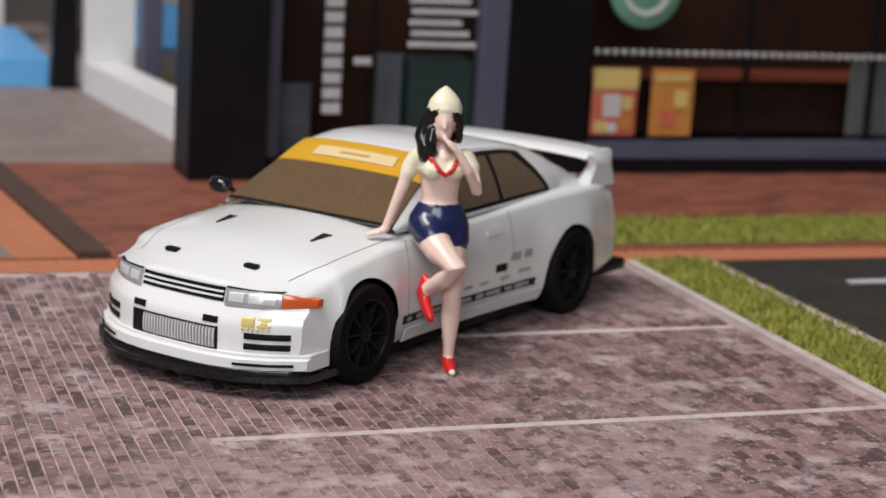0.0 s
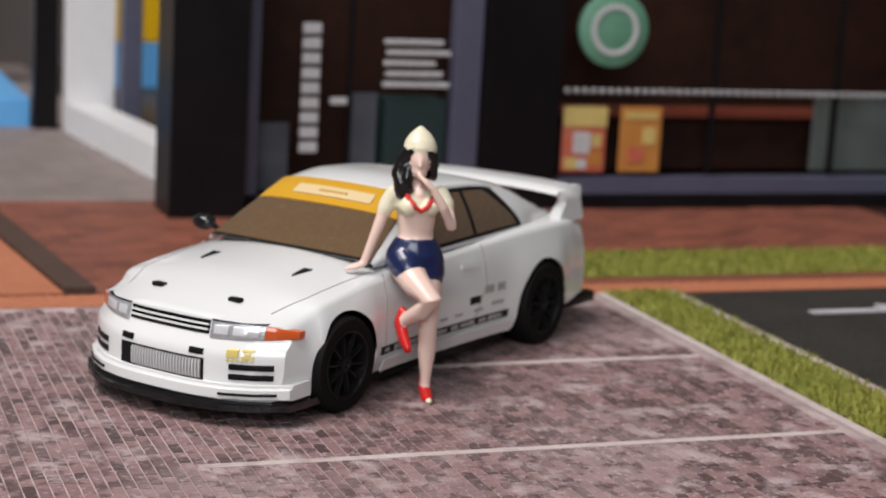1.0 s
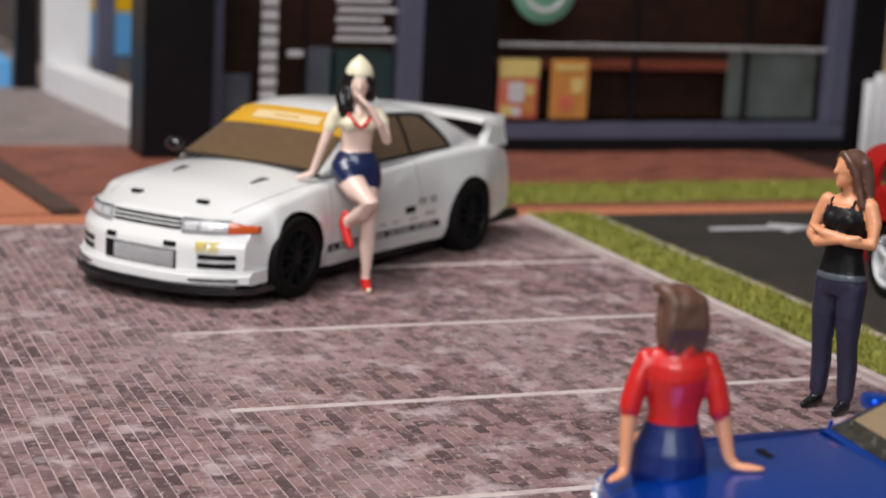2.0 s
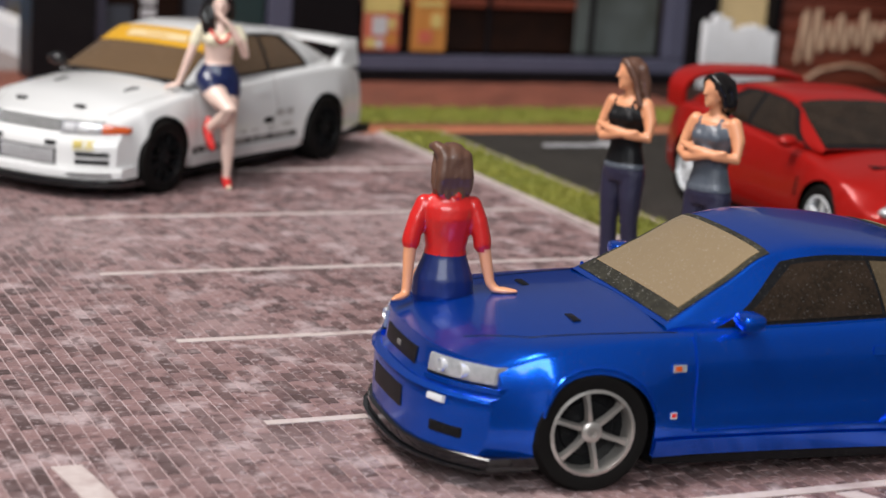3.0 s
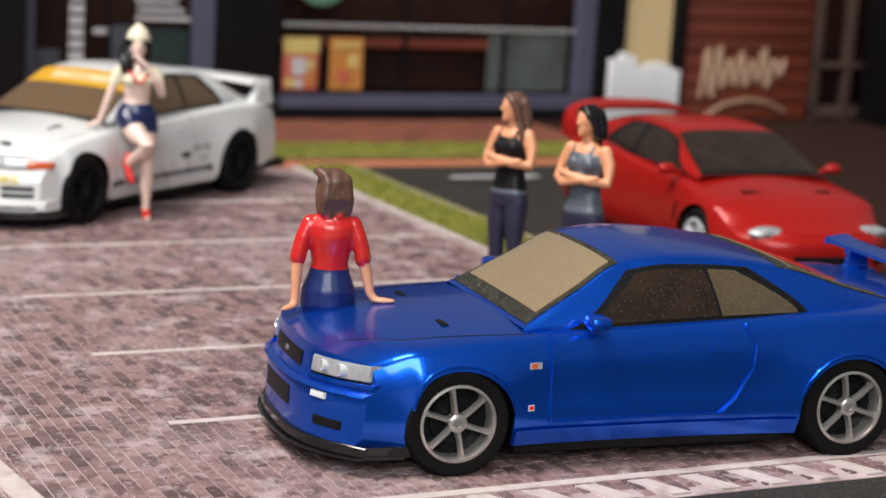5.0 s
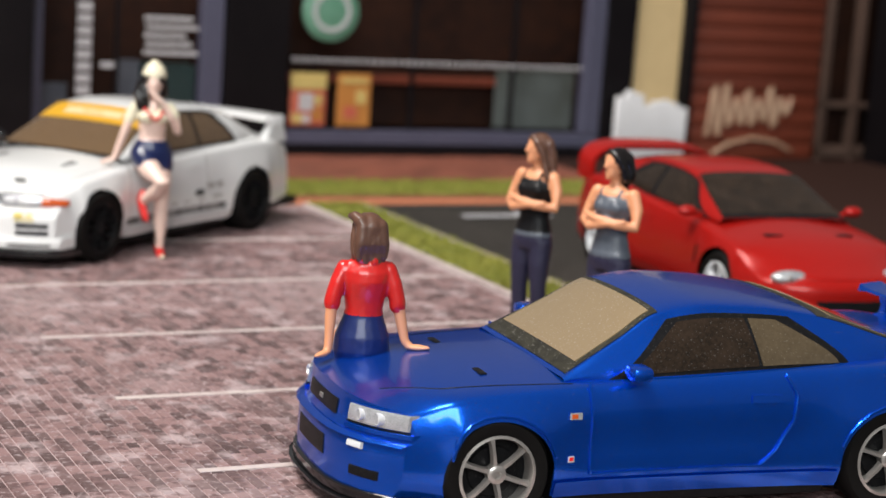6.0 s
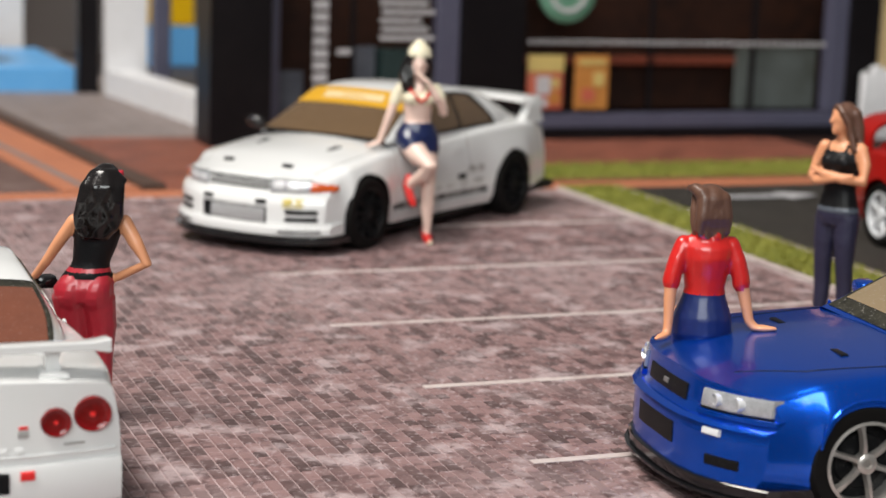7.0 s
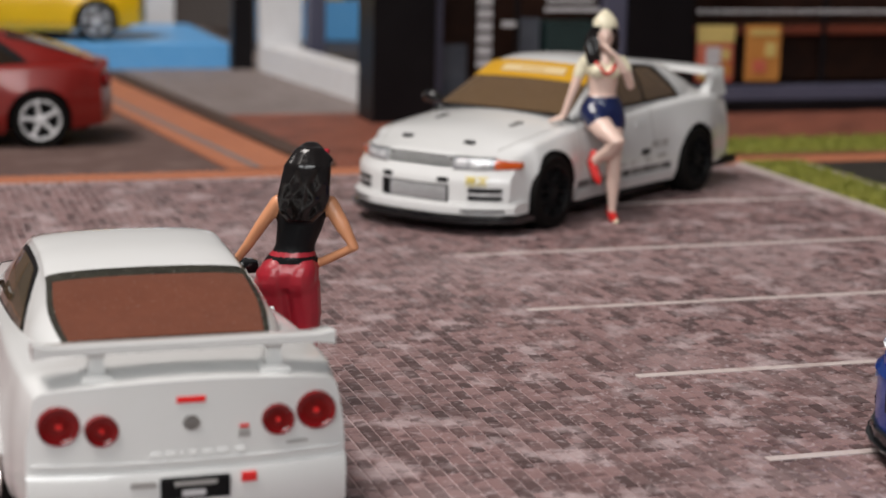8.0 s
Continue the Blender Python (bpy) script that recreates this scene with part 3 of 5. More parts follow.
def shop_part(name, x0, x1, z0, z1, d0, d1, mat, label="", parent=None, bevel=0.01):
    """A piece of the front: d is the distance before its plane."""
    return part(name, boxed(x0, x1, -d1, -d0, z0, z1, bevel), mat, parent or shop, label, smooth=False)


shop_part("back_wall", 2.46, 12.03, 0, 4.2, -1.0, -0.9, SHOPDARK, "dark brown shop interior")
shop_part("pillar", 1.52, 2.35, 0, 4.2, -0.3, 0.48, SHOPBLACK, "wide black pillar")
shop_part("pillar", 5.20, 6.16, 0, 4.2, -0.3, 0.08, SHOPBLACK, "wide black pillar")
shop_part("pillar", 11.50, 12.03, 0, 4.2, -0.3, 0.08, SHOPBLACK, "black pillar")
shop_part("base", 2.46, 11.48, 0, 0.16, -0.2, 0.10, SHOPBLACK, "black plinth")
shop_part("sill", 6.18, 11.48, 0.18, 0.38, -0.2, 0.06, LAVENDER, "grey blue window sill")
shop_part("post", 4.86, 5.17, 0.2, 4.2, -0.2, 0.05, LAVENDER, "grey blue post")
shop_part("post", 11.20, 11.48, 0.40, 4.2, -0.2, 0.05, LAVENDER, "grey blue post")
shop_part("post", 2.45, 2.58, 0.18, 4.2, -0.2, 0.05, LAVENDER, "grey blue post")
for x in (3.62, 8.2, 9.9):
    shop_part("mullion", x, x + 0.05, 0.40 if x > 6 else 0.18, 4.2, -0.12, -0.02, SHOPBLACK)
shop_part("counter", 6.18, 11.18, 1.06, 1.16, -0.7, -0.3, PLANK, "brown counter edge")
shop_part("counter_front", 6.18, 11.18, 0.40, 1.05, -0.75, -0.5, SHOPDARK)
for k in range(44):
    bm = bmesh.new()
    blob(bm, 6.28 + k * 0.112, 0.02, 1.40, 0.035, 0.02, 0.035, 0, 8)
    part("dot", bm, PALEPRINT, shop)
bm = bmesh.new()
lathe(bm, [(0.44, 0.06), (0.44, 0.0), (0.40, -0.02), (0.0, -0.02)], 32, 0, (6.82, 0.0, 2.12), "y")
disc = part("round_sign", bm, GREENSIGN, shop, "green round sign with a pale ring")
bm = bmesh.new()
lathe(bm, [(0.30, 0.0), (0.30, -0.035), (0.24, -0.035), (0.24, 0.0)], 32, 0, (6.82, 0.0, 2.12), "y")
part("ring", bm, PALEPRINT, disc)
for k in range(9):
    z = 0.66 + k * 0.165
    shop_part("letter_bar", 3.06, 3.27, z, z + 0.12, 0.0, 0.02, PALEPRINT)
for k in range(5):
    shop_part("text_bar", 4.02 + 0.03 * (k % 2), 4.82 - 0.09 * (k % 3), 1.40 + k * 0.12, 1.46 + k * 0.12, -0.05, -0.03, PALEPRINT)
shop_part("notice", 3.40, 3.60, 1.20, 1.28, 0.0, 0.02, PALEPRINT)
shop_part("bin", 4.10, 4.82, 0.20, 1.26, -0.55, -0.1, TEAL, "dark teal bin behind the glass")
# The window's reflection, put into the colour of a flat panel.
shop_part("glass_print", 9.75, 11.15, 0.42, 1.34, -0.28, -0.26, GLASSPRINT, "pale printed reflection behind the window glass")
poster = shop_part("poster", 6.24, 6.80, 0.44, 1.22, 0.0, 0.02, POSTERRED, "red and yellow poster")
shop_part("poster_head", 6.24, 6.80, 0.98, 1.222, 0.022, 0.03, POSTERYELLOW, "", poster)
for x0, x1, z0, z1, mat in ((6.38, 6.60, 0.66, 0.92, PALEPRINT), (6.28, 6.44, 0.48, 0.62, POSTERYELLOW), (6.58, 6.76, 0.52, 0.70, POSTERORANGE), (6.62, 6.74, 0.74, 0.90, POSTERYELLOW), (6.44, 6.56, 0.48, 0.60, PALEPRINT)):
    shop_part("poster_picture", x0, x1, z0, z1, 0.022, 0.03, mat, "", poster)
poster = shop_part("poster", 6.98, 7.52, 0.44, 1.22, 0.0, 0.02, POSTERORANGE, "orange poster")
for x0, x1, z0, z1, mat in ((7.04, 7.46, 1.08, 1.16, POSTERYELLOW), (7.10, 7.30, 0.56, 0.74, POSTERRED), (7.28, 7.44, 0.78, 0.98, POSTERYELLOW)):
    shop_part("poster_picture", x0, x1, z0, z1, 0.022, 0.03, mat, "", poster)
for x0, x1, z0, z1 in ((2.60, 3.02, 0.18, 0.95), (3.70, 4.05, 0.18, 1.30)):
    shop_part("glass_print", x0, x1, z0, z1, -0.30, -0.28, DOORPRINT, "blue grey reflection printed on the door glass")

# cream wall, white fence and plank wall beside the shop
cream = tagged(part("wall_east", boxed(12.05, 12.93, FY, FY + 0.3, 0, 4.2, 0.01), CREAMWALL, None, smooth=False), "cream plastered wall", "wall", kind="structure")
fence = thing("fence", 11.62, FY - 0.35, 0, 0, "low white fence with stepped top", "fence")
for k, top in enumerate((1.02, 1.12, 1.06, 0.90, 0.96, 0.98, 0.93, 0.86)):
    part("board", boxed(k * 0.165, k * 0.165 + 0.163, 0, 0.10, 0, top, 0.02), WALLWHITE, fence)
plank_wall = thing("plank_wall", 13.02, FY - 0.05, 0, 0, "red brown plank wall with cream script sign", "building")
part("frame_post", boxed(-0.06, 0.10, -0.1, 0.2, 0, 4.2, 0.01), SHOPBLACK, plank_wall)
for k in range(16):
    part("plank", boxed(0.11, 2.68, 0.0, 0.12, 0.02 + k * 0.27, 0.27 + k * 0.27, 0.012), PLANK, plank_wall)
part("backing", boxed(0.11, 2.68, 0.10, 0.18, 0, 4.2), SHOPBLACK, plank_wall)
sign = bmesh.new()
swing = curve([(0, 0.42), (9, 0.46), (13, 0.20), (22, 0.34), (27, 0.16), (34, 0.40), (39, 0.15), (44, 0.13)])
wave = [(0.50 + k * 0.037, 0.80 + 0.10 * k / 44 + swing(k) * math.sin(k * 1.05 - 1.2)) for k in range(45)]
for pts in (wave, ((0.66, 0.10), (0.95, 0.27), (1.40, 0.36), (1.85, 0.31), (2.20, 0.16))):
    tube(sign, [(x, -0.03, z, 0.042) for x, z in pts], 6, flat=0.7)
part("script_sign", sign, SCRIPT, plank_wall, "cream script strokes")
for x in (2.74, 3.40, 4.2):
    part("window_bar", boxed(x, x + 0.14, -0.05, 0.15, 0, 4.2, 0.01), KERB, plank_wall)
part("window_rail", boxed(2.74, 4.34, -0.04, 0.14, 0.9, 1.0, 0.01), KERB, plank_wall)
part("window_rail", boxed(2.74, 4.34, -0.04, 0.14, 0.05, 0.25, 0.01), KERB, plank_wall)
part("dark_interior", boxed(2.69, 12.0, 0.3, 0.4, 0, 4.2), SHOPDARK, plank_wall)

slanted("marking_20", -1.24, -1.33, 0.16, -7.12, -6.30, 0.0, 0.0163, CHALK, "worn white bay marking")
slanted("marking_21", -2.10, -1.22, 0.16, -7.50, -7.14, 0.0, 0.0163, CHALK, "worn white bay marking")

annex = thing("annex", 16.7, 7.2, 0, 0, "dark wooden annex with framed windows", "building")
part("body", boxed(0, 6.0, 0.06, 1.4, 0, 4.2, 0.01), SHOPBLACK, annex)
for x in (0.0, 0.9, 1.8, 2.7):
    part("frame_bar", boxed(x, x + 0.12, 0.0, 0.05, 0.02, 4.2, 0.01), KERB, annex)
for z in (0.12, 1.0, 2.3):
    part("frame_rail", boxed(0.13, 2.69, 0.01, 0.045, z, z + 0.1, 0.01), KERB, annex)


# ---- the white racing coupe ----
R32 = dict(
    wheelbase=2.64, radius=0.332, arch=0.375, track=0.785, flare=0.05, ends=(-3.56, 0.80), bow_front=0.36, lean_front=0.20, bow_rear=0.14, lean_rear=0.12,
    half_width=[(-3.56, 0.80), (-3.2, 0.845), (-2.6, 0.86), (-1.3, 0.84), (0, 0.86), (0.5, 0.85), (0.8, 0.81)],
    shoulder=[(-3.56, 0.87), (-3.25, 0.93), (-2.6, 0.94), (-1.5, 0.90), (-0.6, 0.86), (0, 0.80), (0.5, 0.72), (0.80, 0.655)],
    centre=[(-3.56, 0.93), (-3.25, 0.98), (-2.7, 1.0), (-1.5, 0.97), (-0.6, 0.935), (0, 0.87), (0.5, 0.77), (0.80, 0.685)],
    bottom=[(-3.56, 0.30), (-3.2, 0.25), (-2.2, 0.20), (0.4, 0.18), (0.80, 0.17)],
    roof=[(-3.1, 0.97), (-2.8, 1.09), (-2.35, 1.265), (-1.95, 1.33), (-1.55, 1.345), (-1.2, 1.305), (-0.9, 1.15), (-0.5, 0.925)],
    belt=[(-3.1, 0.95), (-2, 0.925), (-0.5, 0.89)], roof_top=1.34, belt_top=0.92, tumble=0.20, crown=0.03,
    belt_y=curve([(-3.1, 0.60), (-2.5, 0.73), (-1.4, 0.765), (-0.5, 0.72)]))

car, sh, body = car_base("model_car", 0.69, 1.65, 217.2, "white racing coupe model with black wheels and a rear wing", "model cars", R32, WHITE, 1.038,
                         wheels=(10, BLACK, "ten"))
part("windscreen_rim", sh.pane(-1.17, -0.50, 1.0, 2, 0.006), BLACK, car)
wind = part("windscreen", sh.pane(-1.155, -0.52, 1.05, 2, 0.011), TINT, car, "brown tinted windscreen")
band = part("sun_strip", sh.pane(-1.155, -0.925, 1.05, 2, 0.016, n=16), STICKER, wind, "yellow sun strip with pale lettering")
bm = sh.pane(-1.07, -0.985, 1.76, 2, 0.026, n=10)
part("print_panel", bm, PALE, wind)
for k in range(8):
    y = -0.125 + k * 0.032
    p = sh.house(-1.02, 1.9)
    bm = bmesh.new()
    box(bm, p.x - 0.016, p.x + 0.016, y, y + 0.020, p.z + 0.022, p.z + 0.036)
    part("print_bar", bm, STICKER, wind)
part("rear_window", sh.pane(-2.98, -2.42, 1.06, 2, 0.010), TINT, car)
for sgn in (1, -1):
    part("window_rim", sh.pane(-2.50, -0.68, 0.06, 0.97, 0.004, sgn, 0.28, -0.42), BLACK, car)
    part("side_window", sh.pane(-1.76, -0.78, 0.13, 0.90, 0.010, sgn, 0.0, -0.36), TINT, car, "brown tinted side window")
    part("quarter_window", sh.pane(-2.42, -1.82, 0.13, 0.90, 0.010, sgn, 0.32, 0.0), TINT, car, "brown tinted quarter window")
grille = part("grille", sh.front(-0.335, 0.335, 0.575, 0.665, 0.004), GLOSSBLACK, car, "black grille with white slats")
for z in (0.600, 0.632):
    part("slat", sh.front(-0.33, 0.33, z, z + 0.011, 0.016), WHITE, grille)
for sgn in (1, -1):
    lamp = part("headlight", sh.front(sgn * 0.35, sgn * 0.68, 0.555, 0.668, 0.012, cut=0.012, top=-0.012), LAMP, car, "clear headlight")
    for y0, y1 in ((0.375, 0.47), (0.50, 0.65)):
        part("reflector", sh.front(sgn * y0, sgn * y1, 0.582, 0.648, 0.016), REFLECTOR, lamp)
    part("lamp_edge", sh.front(sgn * 0.35, sgn * 0.68, 0.668, 0.676, 0.014, top=-0.012), BLACK, lamp)
    part("turn_signal", sh.front(sgn * 0.683, sgn * 0.845, 0.567, 0.656, 0.012, cut=0.01, top=-0.03), AMBER, car, "amber turn signal")
    part("bumper_slot", sh.front(sgn * 0.24, sgn * 0.345, 0.452, 0.492, 0.006), BLACK, car)
    for z in (0.31, 0.375):
        part("side_intake", sh.front(sgn * 0.52, sgn * 0.76, z, z + 0.038, 0.005), BLACK, car)
    bm = sh.front(sgn * 0.49, sgn * 0.80, 0.215, 0.235, 0.062)
    part("lip_slot", bm, BLACK, car)
    bm = boxed(0.46, 0.515, sgn * 0.33 - 0.05, sgn * 0.33 + 0.05, 0.745, 0.775, 0.010)
    part("bonnet_slot", bm, BLACK, car)
    bm = bmesh.new()
    y = sgn * 0.40
    rows = [[(-0.02, y + 0.005, 0.864), (-0.02, y - 0.005, 0.864)], [(-0.20, y + 0.038, 0.882), (-0.20, y - 0.038, 0.882)]]
    grid(bm, [[Vector(p) for p in r] for r in rows])
    part("bonnet_vent", thick(bm, 0.02), BLACK, car)
mouth = part("intake", sh.front(-0.35, 0.35, 0.285, 0.43, 0.005), BLACK, car, "dark bumper intake with a grey intercooler")
part("intercooler", sh.front(-0.24, 0.335, 0.295, 0.42, 0.010), MESHGREY, mouth)
for k in range(24):
    y = -0.24 + k * 0.0245
    part("fin", sh.front(y, y + 0.009, 0.298, 0.417, 0.018), SILVER, mouth)
part("front_lip", sh.front(-0.86, 0.86, 0.185, 0.265, 0.055, 0.3), WHITE, car)
part("splitter", sh.front(-0.88, 0.88, 0.115, 0.165, 0.10, 0.75), GLOSSBLACK, car, "black front splitter")
part("bumper_step", sh.front(-0.86, 0.86, 0.265, 0.285, 0.02, 0.3), WHITE, car)
bm = bmesh.new()
for y0, y1, z0, z1 in ((0.50, 0.57, 0.455, 0.51), (0.59, 0.66, 0.495, 0.51), (0.61, 0.64, 0.47, 0.49), (0.59, 0.66, 0.455, 0.468)):
    bm2 = sh.front(y0, y1, z0, z1, 0.006)
    me = bpy.data.meshes.new("tmp")
    bm2.to_mesh(me)
    bm2.free()
    bm.from_mesh(me)
    bpy.data.meshes.remove(me)
part("bumper_print", bm, GOLDPRINT, car, "gold print")
for k in range(6):
    y = 0.50 + k * 0.028
    part("print_bar", sh.front(y, y + 0.016, 0.432, 0.444, 0.006), GOLDPRINT, car)
for sgn in (1, -1):
    bonnet_line(sh, [(0.62, sgn * 0.62), (0.2, sgn * 0.70), (-0.5, sgn * 0.715)], GREYPRINT, car)
# flank: seams, handle, sill, stripe and prints
for sgn in (1, -1):
    def on(bm):
        if sgn < 0:
            for v in bm.verts:
                v.co.y = -v.co.y
        return bm
    part("door_seam", on(sh.skin_strip(side_line([(-0.52, 0.86), (-0.50, 0.6), (-0.52, 0.30)]), 0.003, 0.004)), GREYPRINT, car)
    part("door_seam", on(sh.skin_strip(side_line([(-1.80, 0.90), (-1.84, 0.62), (-1.66, 0.30)]), 0.003, 0.004)), GREYPRINT, car)
    part("sill", on(sh.skin_strip(side_line([(-0.45, 0.235), (-2.20, 0.235)]), 0.035, 0.045)), WHITE, car)
    part("handle", on(sh.skin_strip(side_line([(-1.50, 0.775), (-1.70, 0.775)]), 0.012, 0.022)), WHITE, car)
    part("stripe", on(sh.skin_strip(side_line([(-0.45, 0.335), (-2.15, 0.335)]), 0.004, 0.028)), BLACK, car)
    bm = bmesh.new()
    for k in range(13):
        x = -0.50 - k * 0.125
        bm2 = sh.skin_strip(side_line([(x, 0.335), (x - 0.06 - 0.03 * (k % 3), 0.335)], 2), 0.008, 0.014 + 0.004 * (k % 2))
        me = bpy.data.meshes.new("tmp")
        bm2.to_mesh(me)
        bm2.free()
        bm.from_mesh(me)
        bpy.data.meshes.remove(me)
    part("stripe_print", on(bm), GREYPRINT, car)
    for x, z, w, h in ((-1.62, 0.50, 0.14, 0.028), (-1.82, 0.56, 0.12, 0.030), (-1.99, 0.56, 0.10, 0.030), (-1.22, 0.42, 0.10, 0.010), (-1.42, 0.42, 0.10, 0.010),
                       (-1.68, 0.42, 0.12, 0.010), (-1.92, 0.44, 0.16, 0.014)):
        part("flank_print", on(sh.skin_strip(side_line([(x, z), (x - w, z)], 3), 0.004, h)), BLACK if x > -1.7 and h > 0.02 else GREYPRINT, car)
    bm = bmesh.new()
    tube(bm, [(-0.66, sgn * 0.76, 0.93, 0.02), (-0.65, sgn * 0.84, 0.955, 0.018)], 8)
    blob(bm, -0.64, sgn * 0.90, 0.97, 0.07, 0.10, 0.062)
    part("mirror", bm, GLOSSBLACK, car, "black door mirror")
# tail wing and rear diffuser
bm = bmesh.new()
rows = []
for k in range(15):
    y = -0.72 + 1.44 * k / 14
    rise = 0.195 - 0.02 * (abs(y) / 0.72) ** 3
    sec = [(-3.04, rise - 0.03), (-3.10, rise + 0.005), (-3.24, rise + 0.012), (-3.39, rise + 0.015), (-3.41, rise - 0.012), (-3.24, rise - 0.03), (-3.10, rise - 0.045)]
    rows.append([Vector((x - 0.0, y, 0.98 + z)) for x, z in sec])
made = grid(bm, rows, close=True)
bm.faces.new(made[0]), bm.faces.new(made[-1])
wing = part("rear_wing", bm, WHITE, car, "white rear wing")
for sgn in (1, -1):
    bm = bmesh.new()
    rows = []
    for z, x0, x1, t in ((0.90, -3.44, -3.00, 0.06), (0.98, -3.43, -3.04, 0.05), (1.06, -3.41, -3.12, 0.042), (1.15, -3.41, -3.08, 0.042), (1.18, -3.40, -3.12, 0.03)):
        y = sgn * 0.705
        rows.append([Vector(p) for p in ((x0, y - t, z), (x0, y + t, z), (x1 - 0.05, y + t, z), (x1, y, z), (x1 - 0.05, y - t, z))])
    made = grid(bm, rows, close=True)
    bm.faces.new(made[0]), bm.faces.new(made[-1])
    part("upright", bm, WHITE, wing)
part("diffuser", boxed(-3.68, -2.95, -0.80, 0.80, 0.18, 0.27, 0.02), BLACK, car, "black rear diffuser")
part("boot_seam", boxed(-3.10, -3.085, -0.62, 0.62, 0.985, 0.99), GREYPRINT, car)


# ---- the two road coupes of one kind ----
R34 = dict(
    wheelbase=2.665, radius=0.335, arch=0.358, track=0.772, flare=0.035, ends=(-3.70, 0.83), bow_front=0.36, lean_front=0.12, bow_rear=0.10, lean_rear=0.06, scoop=0.02,
    half_width=[(-3.70, 0.83), (-3.3, 0.87), (-2.65, 0.885), (-1.3, 0.855), (0, 0.88), (0.5, 0.87), (0.83, 0.84)],
    shoulder=[(-3.70, 0.95), (-3.4, 0.985), (-2.7, 0.98), (-1.5, 0.93), (-0.7, 0.885), (0, 0.84), (0.5, 0.785), (0.83, 0.722)],
    centre=[(-3.70, 1.0), (-3.4, 1.03), (-2.7, 1.03), (-1.5, 0.99), (-0.7, 0.925), (0, 0.885), (0.5, 0.822), (0.83, 0.752)],
    bottom=[(-3.70, 0.24), (-3.2, 0.22), (-2.2, 0.19), (0.4, 0.18), (0.83, 0.19)],
    roof=[(-3.15, 1.0), (-2.75, 1.12), (-2.25, 1.28), (-1.8, 1.345), (-1.45, 1.36), (-1.12, 1.305), (-0.85, 1.14), (-0.46, 0.90)],
    belt=[(-3.15, 0.97), (-2, 0.945), (-0.46, 0.87)], roof_top=1.355, belt_top=0.94, tumble=0.20, crown=0.03,
    belt_y=curve([(-3.15, 0.56), (-2.5, 0.72), (-1.4, 0.765), (-0.48, 0.69)]))


